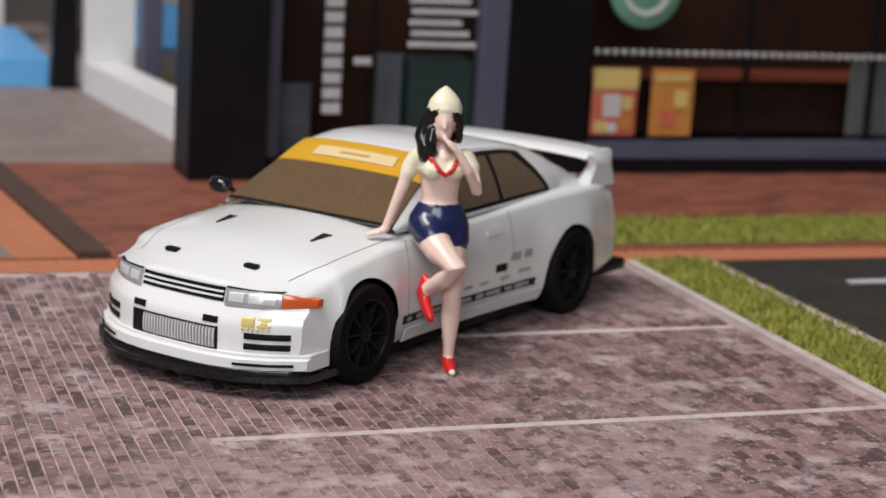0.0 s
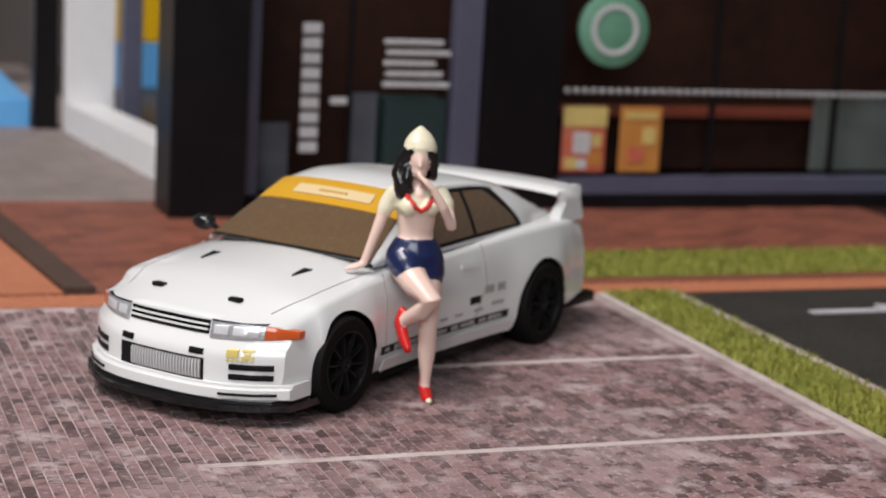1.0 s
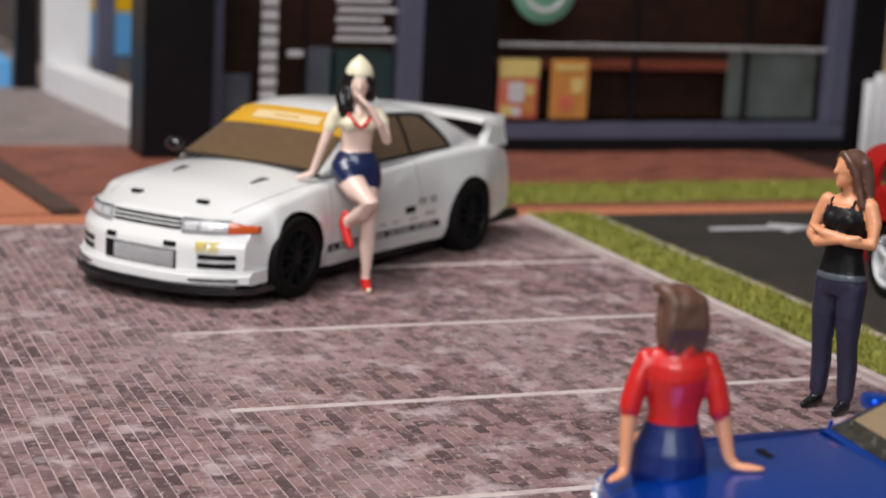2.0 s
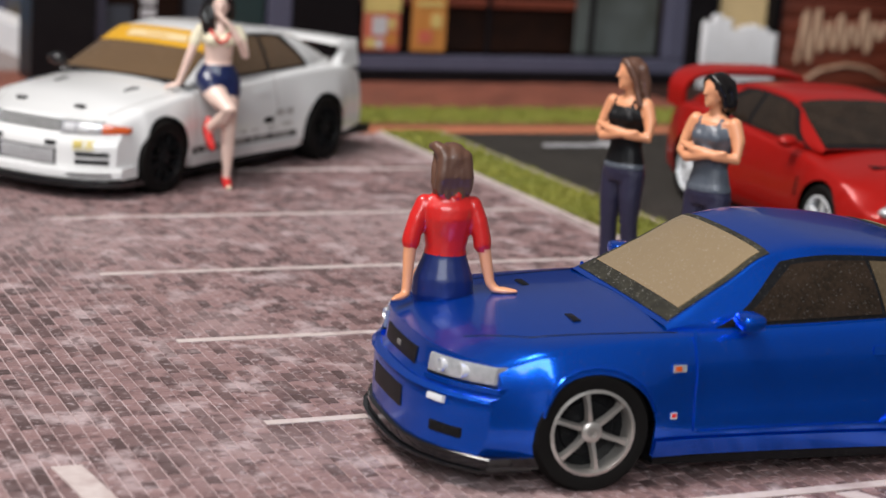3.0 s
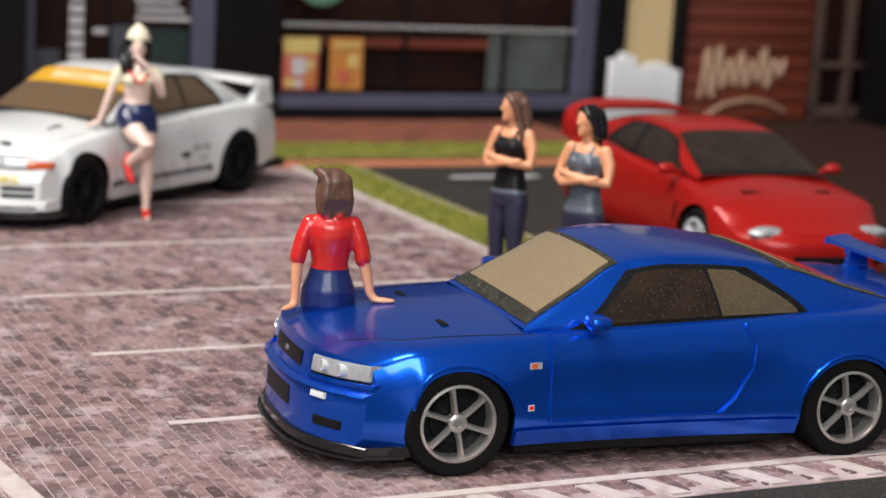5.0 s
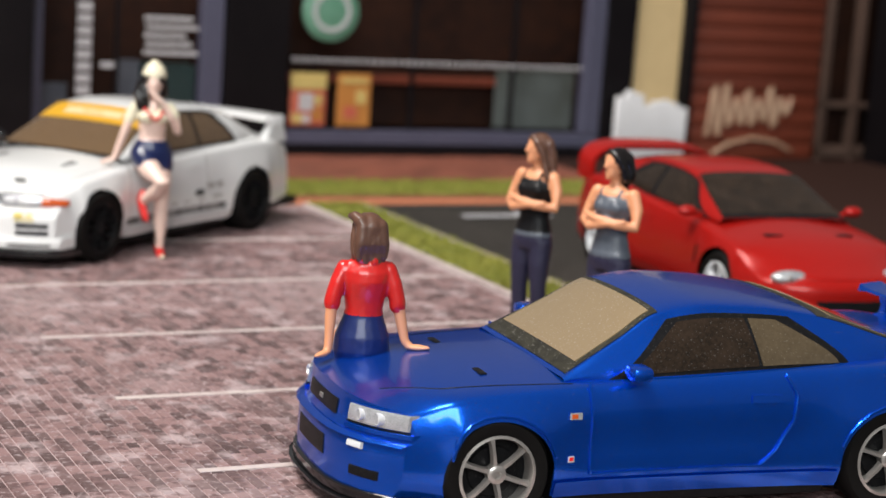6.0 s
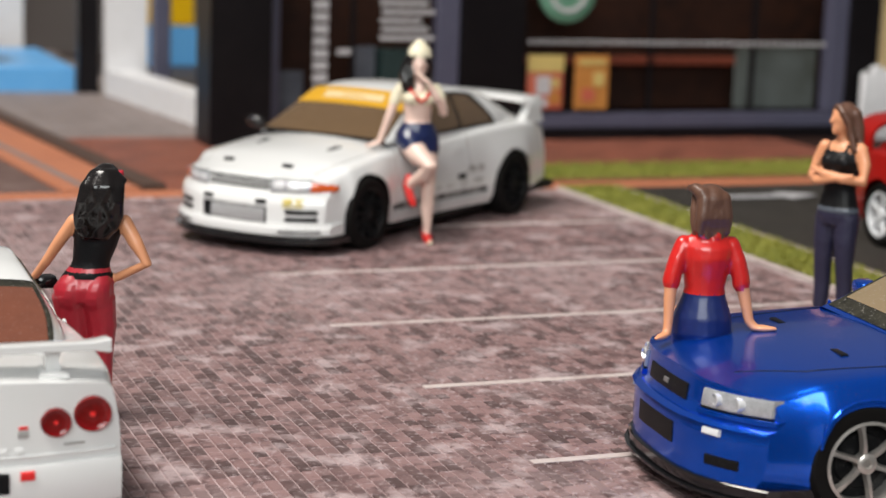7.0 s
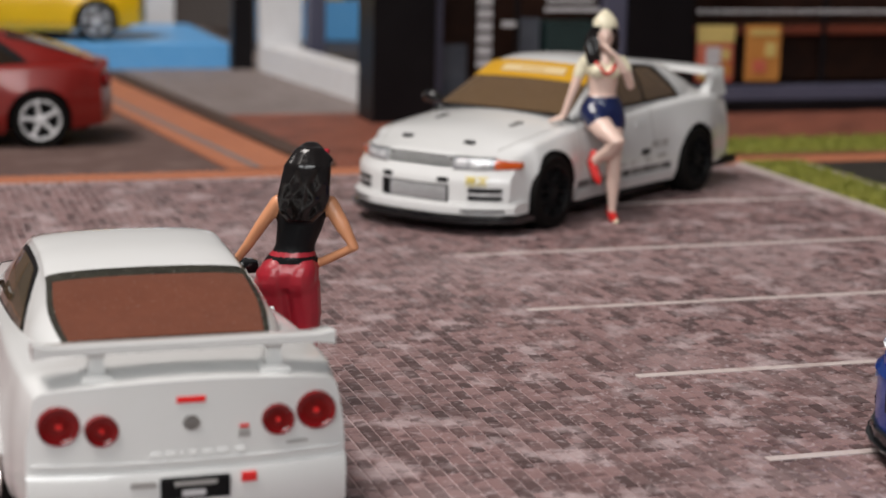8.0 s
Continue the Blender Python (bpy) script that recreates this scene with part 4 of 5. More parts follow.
def road_coupe(x, y, yaw, label, paint, scale, glass, side_glass, back_glass, rim, low):
    car, sh, body = car_base("model_car", x, y, yaw, label, "model cars", R34, paint, scale, (6, rim, "six"))
    screen = part("windscreen", sh.pane(-1.08, -0.58, 1.40, 2, 0.012), glass, car, "tinted windscreen")
    part("windscreen_rim", sh.pane(-1.12, -0.49, 1.24, 2, 0.006), DUSTYBLACK, screen)
    part("rear_window_rim", sh.pane(-3.08, -2.22, 1.05, 2, 0.006), DUSTYBLACK, car)
    part("rear_window", sh.pane(-2.97, -2.34, 1.30, 2, 0.012), back_glass, car, "tinted rear window")
    for sgn in (1, -1):
        part("window_rim", sh.pane(-2.40, -0.74, 0.04, 0.93, 0.004, sgn, 0.40, -0.42), BLACK, car)
        part("side_window", sh.pane(-1.74, -0.84, 0.10, 0.86, 0.010, sgn, 0.06, -0.38), side_glass, car, "dark tinted side window")
        part("quarter_window", sh.pane(-2.32, -1.77, 0.10, 0.86, 0.010, sgn, 0.42, 0.06), SMOKED, car, "smoky brown quarter window")

        def on(bm):
            if sgn < 0:
                for v in bm.verts:
                    v.co.y = -v.co.y
            return bm
        lamp = part("headlight", sh.front(sgn * 0.43, sgn * 0.81, 0.588, 0.697, 0.014, cut=0.018, top=0.012), LAMP, car, "clear headlight with chrome reflectors")
        part("lamp_edge", sh.front(sgn * 0.425, sgn * 0.815, 0.580, 0.588, 0.016, cut=0.018), BLACK, lamp)
        for yy, rr in ((0.53, 0.040), (0.655, 0.043)):
            c = sh.bend((sh.xf, sgn * yy, 0.648))
            bm = bmesh.new()
            lathe(bm, [(rr, -0.02), (rr, 0.022), (rr * 0.86, 0.026), (rr * 0.72, 0.012), (rr * 0.3, 0.004), (0, 0.004)], 20, 0, c, "x")
            part("reflector", bm, REFLECTOR, lamp)
            bm = bmesh.new()
            lathe(bm, [(rr * 0.45, 0.0), (rr * 0.42, 0.012), (0, 0.018)], 14, 0, c, "x")
            part("lamp_lens", bm, MESHGREY, lamp)
        part("brow", sh.front(sgn * 0.42, sgn * 0.84, 0.540, 0.575, 0.022, 0.2, cut=0.016, top=0.016), paint, car)
        part("fog_lamp", sh.front(sgn * 0.52, sgn * 0.62, 0.445, 0.488, 0.012), SILVER, car)
        part("side_intake", sh.front(sgn * 0.54, sgn * 0.72, 0.275, 0.33, 0.004), BLACK, car)
        part("bonnet_duct", boxed(-0.06, -0.015, sgn * 0.40 - 0.07, sgn * 0.40 + 0.07, 0.868, 0.884, 0.004), BLACK, car)
        part("door_seam", flank_seam(sh, [(-0.58, 0.90), (-0.60, 0.62), (-0.60, 0.32)], 0.012, sgn), paint, car)
        part("door_seam", flank_seam(sh, [(-1.90, 0.93), (-1.97, 0.80), (-1.96, 0.62), (-1.85, 0.42), (-1.75, 0.33)], 0.012, sgn), paint, car)
        part("door_edge", flank_seam(sh, [(-0.60, 0.315), (-1.75, 0.325)], 0.006, sgn), paint, car)
        part("arch_edge", flank_seam(sh, [(0.372 * math.cos(k * math.pi / 12), 0.345 + 0.372 * math.sin(k * math.pi / 12)) for k in range(1, 12)], 0.011, sgn), paint, car)
        part("arch_edge", flank_seam(sh, [(-2.665 + 0.372 * math.cos(k * math.pi / 12), 0.345 + 0.372 * math.sin(k * math.pi / 12)) for k in range(1, 12)], 0.011, sgn), paint, car)
        part("sill", on(sh.skin_strip(side_line([(-0.37, 0.225), (-2.29, 0.225)]), 0.018, 0.05)), paint, car)
        part("handle", on(sh.skin_strip(side_line([(-1.66, 0.775), (-1.86, 0.775)]), 0.01, 0.026)), paint, car)
        part("side_marker", on(sh.skin_strip(side_line([(-0.44, 0.70), (-0.52, 0.70)]), 0.012, 0.022)), LAMP, car, "clear and amber side marker")
        part("marker_lens", on(sh.skin_strip(side_line([(-0.45, 0.70), (-0.49, 0.70)], 3), 0.016, 0.014)), AMBER, car)
        part("badge", on(sh.skin_strip(side_line([(-0.445, 0.415), (-0.485, 0.415)], 3), 0.006, 0.020)), SILVER, car)
        part("badge_face", on(sh.skin_strip(side_line([(-0.451, 0.417), (-0.479, 0.417)], 3), 0.009, 0.012)), TAILHOT, car)
        bm = bmesh.new()
        tube(bm, [(-0.86, sgn * 0.74, 0.95, 0.025), (-0.86, sgn * 0.85, 0.965, 0.022)], 8)
        box(bm, -0.93, -0.79, sgn * 0.88 - 0.08, sgn * 0.88 + 0.08, 0.93, 1.03, 0.035)
        part("mirror", bm, paint if paint is BLUE else GLOSSBLACK, car, "small door mirror")
        # round tail lamps
        for yy, zz, r in ((0.665, 0.775, 0.103), (0.455, 0.745, 0.083)):
            c = sh.bend((sh.xr, sgn * yy, zz))
            bm = bmesh.new()
            lathe(bm, [(r * 1.06, 0.05), (r * 1.06, -0.016), (r * 1.0, -0.030), (r * 0.93, -0.024), (r * 0.6, -0.014), (r * 0.3, -0.020), (0, -0.020)], 26, 0, c, "x")
            lamp = part("tail_lamp", bm, TAIL, car, "round red tail lamp")
            bm = bmesh.new()
            lathe(bm, [(r * 0.22, -0.012), (r * 0.16, -0.022), (0.0, -0.025)], 14, 0, c, "x")
            part("lamp_core", bm, TAILHOT, lamp)
    part("grille", sh.front(-0.27, 0.27, 0.575, 0.675, 0.006), BLACK, car, "black grille")
    part("grille_badge", sh.front(-0.03, 0.03, 0.608, 0.640, 0.012), MESHGREY, car)
    part("bumper_edge", sh.front(-0.84, 0.84, 0.505, 0.532, 0.03, 0.25), paint, car)
    part("intake", sh.front(-0.25, 0.25, 0.31, 0.435, 0.004), BLACK, car, "black bumper intake")
    part("splitter", sh.front(-0.86, 0.86, 0.135, 0.20, 0.025, 0.5), GLOSSBLACK, car, "black front splitter")
    part("splitter_blade", sh.front(-0.84, 0.84, 0.115, 0.135, 0.050, 0.45), GLOSSBLACK, car)
    for sgn in (1, -1):
        bonnet_line(sh, [(0.66, sgn * 0.42), (0.3, sgn * 0.62), (-0.5, sgn * 0.74)], BLACK, car)
    # tail: wing, lamps, prints, plate
    bm = bmesh.new()
    rows = []
    for k in range(17):
        y = -0.78 + 1.56 * k / 16
        up = 0.016 * ease(0.68, 0.74, abs(y))
        sec = [(-3.40, -0.010 - up), (-3.415, 0.012 + up), (-3.48, 0.022 + up), (-3.575, 0.034 + up), (-3.60, 0.030 + up), (-3.60, -0.012 - up), (-3.585, -0.020 - up), (-3.48, -0.022 - up)]
        rows.append([Vector((x, y, 1.165 + z)) for x, z in sec])
    made = grid(bm, rows, close=True)
    bm.faces.new(made[0]), bm.faces.new(made[-1])
    wing = part("rear_wing", bm, paint, car, "painted rear wing on two posts")
    for sgn in (1, -1):
        bm = bmesh.new()
        rows = []
        for z, t, x0, x1 in ((0.99, 0.085, -3.60, -3.38), (1.015, 0.08, -3.59, -3.38), (1.03, 0.045, -3.56, -3.40), (1.10, 0.036, -3.55, -3.41), (1.135, 0.05, -3.55, -3.40), (1.165, 0.06, -3.55, -3.40)):
            y = sgn * 0.46
            rows.append([Vector(p) for p in ((x0, y - t, z), (x0, y + t, z), (x1, y + t * 0.8, z), (x1, y - t * 0.8, z))])
        made = grid(bm, rows, close=True)
        bm.faces.new(made[0]), bm.faces.new(made[-1])
        part("wing_post", bm, paint, wing)
    xr = sh.xr
    part("stop_lamp", sh.front(-0.075, 0.075, 0.875, 0.91, 0.008, base=xr), TAILHOT, car, "red stop lamp")
    c = sh.bend((xr, 0, 0.765))
    bm = bmesh.new()
    lathe(bm, [(0.042, 0.02), (0.042, -0.012), (0.03, -0.012), (0.03, -0.005), (0.0, -0.005)], 20, 0, c, "x")
    box(bm, c.x - 0.014, c.x, -0.045, 0.045, c.z - 0.008, c.z + 0.008)
    part("emblem", bm, MESHGREY, car, "round dark grey emblem")
    for k, (y0, w) in enumerate(((-0.24, 0.05), (-0.16, 0.055), (-0.09, 0.05), (-0.02, 0.035), (0.04, 0.015), (0.075, 0.05), (0.14, 0.05))):
        part("raised_bar", sh.front(y0 * 1.15, y0 * 1.15 + w, 0.575, 0.61, 0.008, base=xr), paint, car)
    part("boot_edge", sh.front(-0.80, 0.80, 0.545, 0.560, 0.012, base=xr), paint, car)
    part("boot_print", sh.front(-0.305, -0.245, 0.665, 0.71, 0.006, base=xr), GREYPRINT, car)
    part("boot_print", sh.front(-0.30, -0.25, 0.715, 0.735, 0.006, base=xr), TAILHOT, car)
    part("boot_print", sh.front(-0.62, -0.50, 0.60, 0.615, 0.006, base=xr), GREYPRINT, car)
    plate = part("number_plate", sh.front(-0.19, 0.17, 0.34, 0.475, 0.05, base=xr), BLACK, car, "black number plate with pale bars")
    part("plate_bar", sh.front(-0.12, 0.10, 0.425, 0.455, 0.056, base=xr), GREYPRINT, plate)
    part("plate_bar", sh.front(-0.06, 0.06, 0.365, 0.405, 0.056, base=xr), SILVER, plate)
    part("reflector", sh.front(-0.33, -0.25, 0.415, 0.475, 0.05, base=xr), TAILHOT, car, "red reflector")
    part("plate_lamp", sh.front(0.19, 0.32, 0.42, 0.46, 0.045, base=xr), GREYPRINT, car)
    part("rear_bumper", sh.front(-0.83, 0.83, 0.24, 0.50, 0.035, 0.12, base=xr), paint, car)
    squash(car, low)
    return car


road_coupe(1.395, -6.405, 174.0, "metallic blue coupe model with grey six-spoke wheels", BLUE, 1.0, TAN, DARKGLASS, TAN, STEEL, 0.91)
road_coupe(-3.322, -3.29, 90.8, "white coupe model with round red tail lamps", WHITE, 0.882, TINT, TINT, REDGLASS, STEEL, 0.935)


# ---- other model cars ----
def curvy(**kw):
    s = dict(
        wheelbase=2.55, radius=0.325, arch=0.375, track=0.78, flare=0.035, ends=(-3.42, 0.92), bow_front=0.42, lean_front=0.35, bow_rear=0.22, lean_rear=0.10,
        half_width=[(-3.42, 0.80), (-3.1, 0.87), (-2.5, 0.90), (-1.3, 0.86), (0, 0.885), (0.5, 0.87), (0.92, 0.80)],
        shoulder=[(-3.42, 0.86), (-3.1, 0.93), (-2.5, 0.95), (-1.4, 0.88), (-0.6, 0.84), (0, 0.78), (0.5, 0.68), (0.92, 0.54)],
        centre=[(-3.42, 0.94), (-3.1, 0.99), (-2.5, 1.0), (-1.4, 0.95), (-0.6, 0.92), (0, 0.85), (0.5, 0.73), (0.92, 0.56)],
        bottom=[(-3.42, 0.27), (-3.0, 0.22), (-2.1, 0.19), (0.4, 0.18), (0.92, 0.18)],
        roof=[(-3.2, 0.97), (-2.7, 1.12), (-2.2, 1.24), (-1.75, 1.275), (-1.4, 1.265), (-1.1, 1.22), (-0.8, 1.09), (-0.35, 0.90)],
        belt=[(-3.2, 0.93), (-2, 0.90), (-0.35, 0.86)], roof_top=1.27, belt_top=0.90, tumble=0.22, crown=0.03,
        belt_y=curve([(-3.2, 0.58), (-2.5, 0.74), (-1.3, 0.77), (-0.35, 0.70)]))
    s.update(kw)
    return s


def round_coupe(name, x, y, yaw, label, paint, rim, style, spokes, hoop, glass):
    car, sh, body = car_base(name, x, y, yaw, label, "model cars", curvy(), paint, 1.0, (spokes, rim, style))
    part("windscreen_rim", sh.pane(-1.10, -0.36, 1.0, 2, 0.006), BLACK, car)
    part("windscreen", sh.pane(-1.07, -0.42, 1.08, 2, 0.011), glass, car, "dark tinted windscreen")
    part("rear_window", sh.pane(-3.05, -2.2, 1.10, 2, 0.010), glass, car)
    for sgn in (1, -1):
        def on(bm):
            if sgn < 0:
                for v in bm.verts:
                    v.co.y = -v.co.y
            return bm
        part("window_rim", sh.pane(-2.45, -0.5, 0.06, 0.95, 0.004, sgn, 0.36, -0.5), BLACK, car)
        part("side_window", sh.pane(-1.62, -0.62, 0.12, 0.90, 0.010, sgn, 0.0, -0.44), glass, car, "dark tinted side window")
        part("quarter_window", sh.pane(-2.32, -1.70, 0.12, 0.90, 0.010, sgn, 0.40, 0.0), glass, car)
        c = sh.bend((sh.xf - 0.02, sgn * 0.55, 0.545))
        lamp = part("headlight", blob(bmesh.new(), c.x - 0.06, c.y, c.z, 0.10, 0.195, 0.066, 0, 20), LAMP, car, "clear oval headlight")
        for yy in (0.48, 0.60):
            part("lamp_lens", blob(bmesh.new(), c.x + 0.015, sgn * yy, c.z, 0.028, 0.04, 0.036, 0, 12), MESHGREY, lamp)
        part("side_intake", sh.front(sgn * 0.52, sgn * 0.78, 0.27, 0.35, 0.004), BLACK, car)
        part("bonnet_duct", boxed(0.02, 0.12, sgn * 0.38 - 0.09, sgn * 0.38 + 0.09, 0.80, 0.828, 0.008), BLACK, car)
        part("door_seam", on(sh.skin_strip(side_line([(-0.50, 0.84), (-0.52, 0.3)]), 0.003, 0.005)), paint, car)
        part("door_seam", on(sh.skin_strip(side_line([(-1.72, 0.9), (-1.76, 0.5), (-1.62, 0.3)]), 0.003, 0.005)), paint, car)
        part("fender_vent", on(sh.skin_strip(side_line([(-0.44, 0.64), (-0.47, 0.47)]), 0.004, 0.018)), BLACK, car)
        part("sill", on(sh.skin_strip(side_line([(-0.42, 0.225), (-2.15, 0.225)]), 0.03, 0.05)), paint, car)
        part("handle", on(sh.skin_strip(side_line([(-1.45, 0.74), (-1.62, 0.74)]), 0.01, 0.02)), paint, car)
        bm = bmesh.new()
        tube(bm, [(-0.60, sgn * 0.78, 0.90, 0.025), (-0.60, sgn * 0.86, 0.92, 0.022)], 8)
        blob(bm, -0.60, sgn * 0.93, 0.935, 0.07, 0.10, 0.055)
        part("mirror", bm, paint, car)
        for yy, rr in ((0.62, 0.085), (0.44, 0.07)):
            c = sh.bend((sh.xr, sgn * yy, 0.74))
            bm = bmesh.new()
            lathe(bm, [(rr, 0.03), (rr, -0.01), (rr * 0.7, -0.018), (0, -0.02)], 20, 0, c, "x")
            part("tail_lamp", bm, TAIL, car)
    part("intake", sh.front(-0.38, 0.38, 0.25, 0.37, 0.004), BLACK, car)
    part("splitter", sh.front(-0.80, 0.80, 0.12, 0.18, 0.03, 0.4), BLACK, car)
    if hoop:
        bm = bmesh.new()
        rows = []
        for k in range(25):
            # a flattened hoop: the angle runs from one side of the boot over to the other
            t = math.pi * k / 24
            c, n = math.cos(t), math.sin(t)
            y = 0.79 * math.copysign(abs(c) ** 0.55, c)
            z = 0.86 + 0.40 * n ** 0.55
            x0, x1 = -3.02 - 0.10 * n, -3.40 - 0.10 * n
            iy, iz = y - 0.055 * c, z - 0.055 * n
            rows.append([Vector(p) for p in ((x0, y, z - 0.02), (x0 - 0.06, y, z), (x1 + 0.04, y, z + 0.02), (x1, iy, iz + 0.02), (x1 + 0.06, iy, iz), (x0 - 0.03, iy, iz - 0.01))])
        made = grid(bm, rows, close=True)
        bm.faces.new(made[0]), bm.faces.new(made[-1])
        part("rear_wing", bm, paint, car, "red hoop rear wing")
    return car
round_coupe("model_car", 7.09, -2.42, 265.0, "red sports coupe model with a hoop rear wing", RED, SILVER, "five", 5, True, DARKGLASS)
round_coupe("model_car", -5.31, 7.70, 178.0, "dark red coupe model with white five-spoke wheels", DARKRED, WALLWHITE, "five", 5, False, DARKGLASS)
show_car = round_coupe("model_car", -3.61, 16.85, 178.0, "yellow coupe model on the blue platform", YELLOW, SILVER, "five", 5, False, DARKGLASS)
show_car.location.z = 0.424 * U
tagged(part("platform", boxed(-8, 1.0, 15.4, 19.5, 0, 0.42, 0.02), SKYBLUE, None, smooth=False), "low light blue platform", "platform")
tagged(part("post", boxed(1.02, 1.36, 15.2, 15.5, 0.005, 4.2, 0.02), SHOPBLACK, None, smooth=False), "black square post beside the platform", "post")
tagged(part("wall_jamb", boxed(1.42, 2.10, 14.9, 15.2, 0.005, 4.2, 0.02), WALLWHITE, None, smooth=False), "white wall end", "wall", kind="structure")
slanted("wall_plinth", 2.02, 1.42, 0.5, 9.45, 14.88, 0.005, 0.42, WALLWHITE, "low white plinth")
tagged(part("door_post", boxed(2.14, 2.42, 14.6, 14.86, 0.005, 4.2, 0.02), LAVENDER, None, smooth=False), "dark blue door post beside white wall", "post")
tagged(part("wall_north", boxed(-18, 26, 24.0, 24.5, -0.02, 6.0, 0.0), ROOMWALL, None, smooth=False), "dim brown wall behind the board", "wall", kind="structure")
for nm, x0, x1, z0, z1, mat, lab in (("panel", -4.2, -1.2, 0, 3.5, DARKRED, "dark red panel"), ("panel", -1.1, 0.9, 0, 3.5, WALLWHITE, "white panel"), ("panel", 2.6, 4.2, 0.8, 3.5, YELLOW, "yellow panel"),
                                     ("panel", -9.5, -4.4, 0, 3.5, GREYTILE, "grey panel"), ("panel", 2.5, 6.0, 0.0, 0.78, SKYBLUE, "light blue panel")):
    tagged(part(nm, boxed(x0, x1, 20.5, 20.7, z0, z1, 0.02), mat, None, smooth=False), lab + " standing behind the platform", "panel", "back panels")


from mathutils.bvhtree import BVHTree


# ---- painted figures: each one plain mesh; x forward, y to its left ----
def figure(x, y, z, yaw, label, group, mats, build, scale=1.0):
    """Fuses the modelled masses into one cast body and keeps each mass's paint."""
    bm = bmesh.new()
    build(bm)
    bmesh.ops.recalc_face_normals(bm, faces=bm.faces[:])
    bm.faces.ensure_lookup_table()
    paint = [f.material_index for f in bm.faces]
    tree = BVHTree.FromBMesh(bm)
    rough = bpy.data.meshes.new("rough")
    bm.to_mesh(rough)
    bm.free()
    rough_ob = new("rough", rough)
    mod = rough_ob.modifiers.new("fuse", "REMESH")
    mod.mode, mod.voxel_size = "VOXEL", 0.0105
    cast = bpy.data.meshes.new_from_object(rough_ob.evaluated_get(bpy.context.evaluated_depsgraph_get()))
    bpy.data.objects.remove(rough_ob)
    bpy.data.meshes.remove(rough)
    bm = bmesh.new()
    bm.from_mesh(cast)
    bpy.data.meshes.remove(cast)
    for f in bm.faces:
        f.material_index = paint[tree.find_nearest(f.calc_center_median())[2]]
    for k in range(3):
        bmesh.ops.smooth_vert(bm, verts=bm.verts[:], factor=0.5, use_axis_x=True, use_axis_y=True, use_axis_z=True)
    ob = part("figurine", bm, mats)
    ob.data.set_sharp_from_angle(angle=math.pi)
    ob.matrix_world = pose(x * U, y * U, z * U, 0, 0, yaw) @ Matrix.Diagonal((scale, scale, scale, 1))
    return tagged(ob, label, "figurine", group)


def head_on(bm, x, y, z, skin, hair, long=0.22, back=0.05, turn=0.0, flick=0.0, lean=0.0):
    """A plain head with a cap of hair and locks; turn swings it to its left, in degrees, lean tips it sideways."""
    before = len(bm.verts)
    blob(bm, x, y, z + 0.015, 0.092, 0.076, 0.10, skin)
    blob(bm, x + 0.022, y, z - 0.055, 0.066, 0.056, 0.066, skin, 12)
    tube(bm, [(x + 0.088, y, z + 0.02, 0.012), (x + 0.102, y, z - 0.018, 0.016)], 8, skin)
    blob(bm, x + 0.066, y, z - 0.098, 0.022, 0.024, 0.022, skin, 8)
    blob(bm, x - 0.030, y, z + 0.036, 0.106, 0.098, 0.106, hair)
    for s in (1, -1):
        # hair falls from the parting past the cheeks
        tube(bm, [(x + 0.045, y + s * 0.012, z + 0.105, 0.028), (x + 0.036, y + s * 0.074, z + 0.062, 0.026), (x - 0.008, y + s * 0.096, z - 0.02, 0.028),
                  (x - 0.03, y + s * 0.098, z - 0.10, 0.030), (x - 0.05, y + s * (0.10 + flick), z - long * 0.95, 0.024)], 10, hair)
    for k in range(5):
        yy = -0.075 + 0.0375 * k
        tube(bm, [(x - 0.075, y + yy * 0.8, z + 0.06, 0.05), (x - 0.095 - back * 0.3, y + yy, z - 0.06, 0.046),
                  (x - 0.085 - back * (0.7 + 0.3 * (k % 2)), y + yy * 1.15, z - long * 0.8, 0.036), (x - 0.10 - back - flick * 0.6, y + yy * 1.2, z - long - 0.02 * (k % 2), 0.02)], 10, hair)
    bm.verts.ensure_lookup_table()
    swing = Matrix.Translation((x, y, z - 0.1)) @ Matrix.Rotation(math.radians(lean), 4, "X") @ Matrix.Rotation(math.radians(turn), 4, "Z") @ Matrix.Translation((-x, -y, 0.1 - z))
    for v in bm.verts[before:]:
        v.co = swing @ v.co


def hand(bm, x, y, z, dx, dy, dz, skin):
    tube(bm, [(x, y, z, 0.034), (x + dx * 0.06, y + dy * 0.06, z + dz * 0.06, 0.040), (x + dx * 0.13, y + dy * 0.13, z + dz * 0.13, 0.024)], 8, skin, flat=0.6)


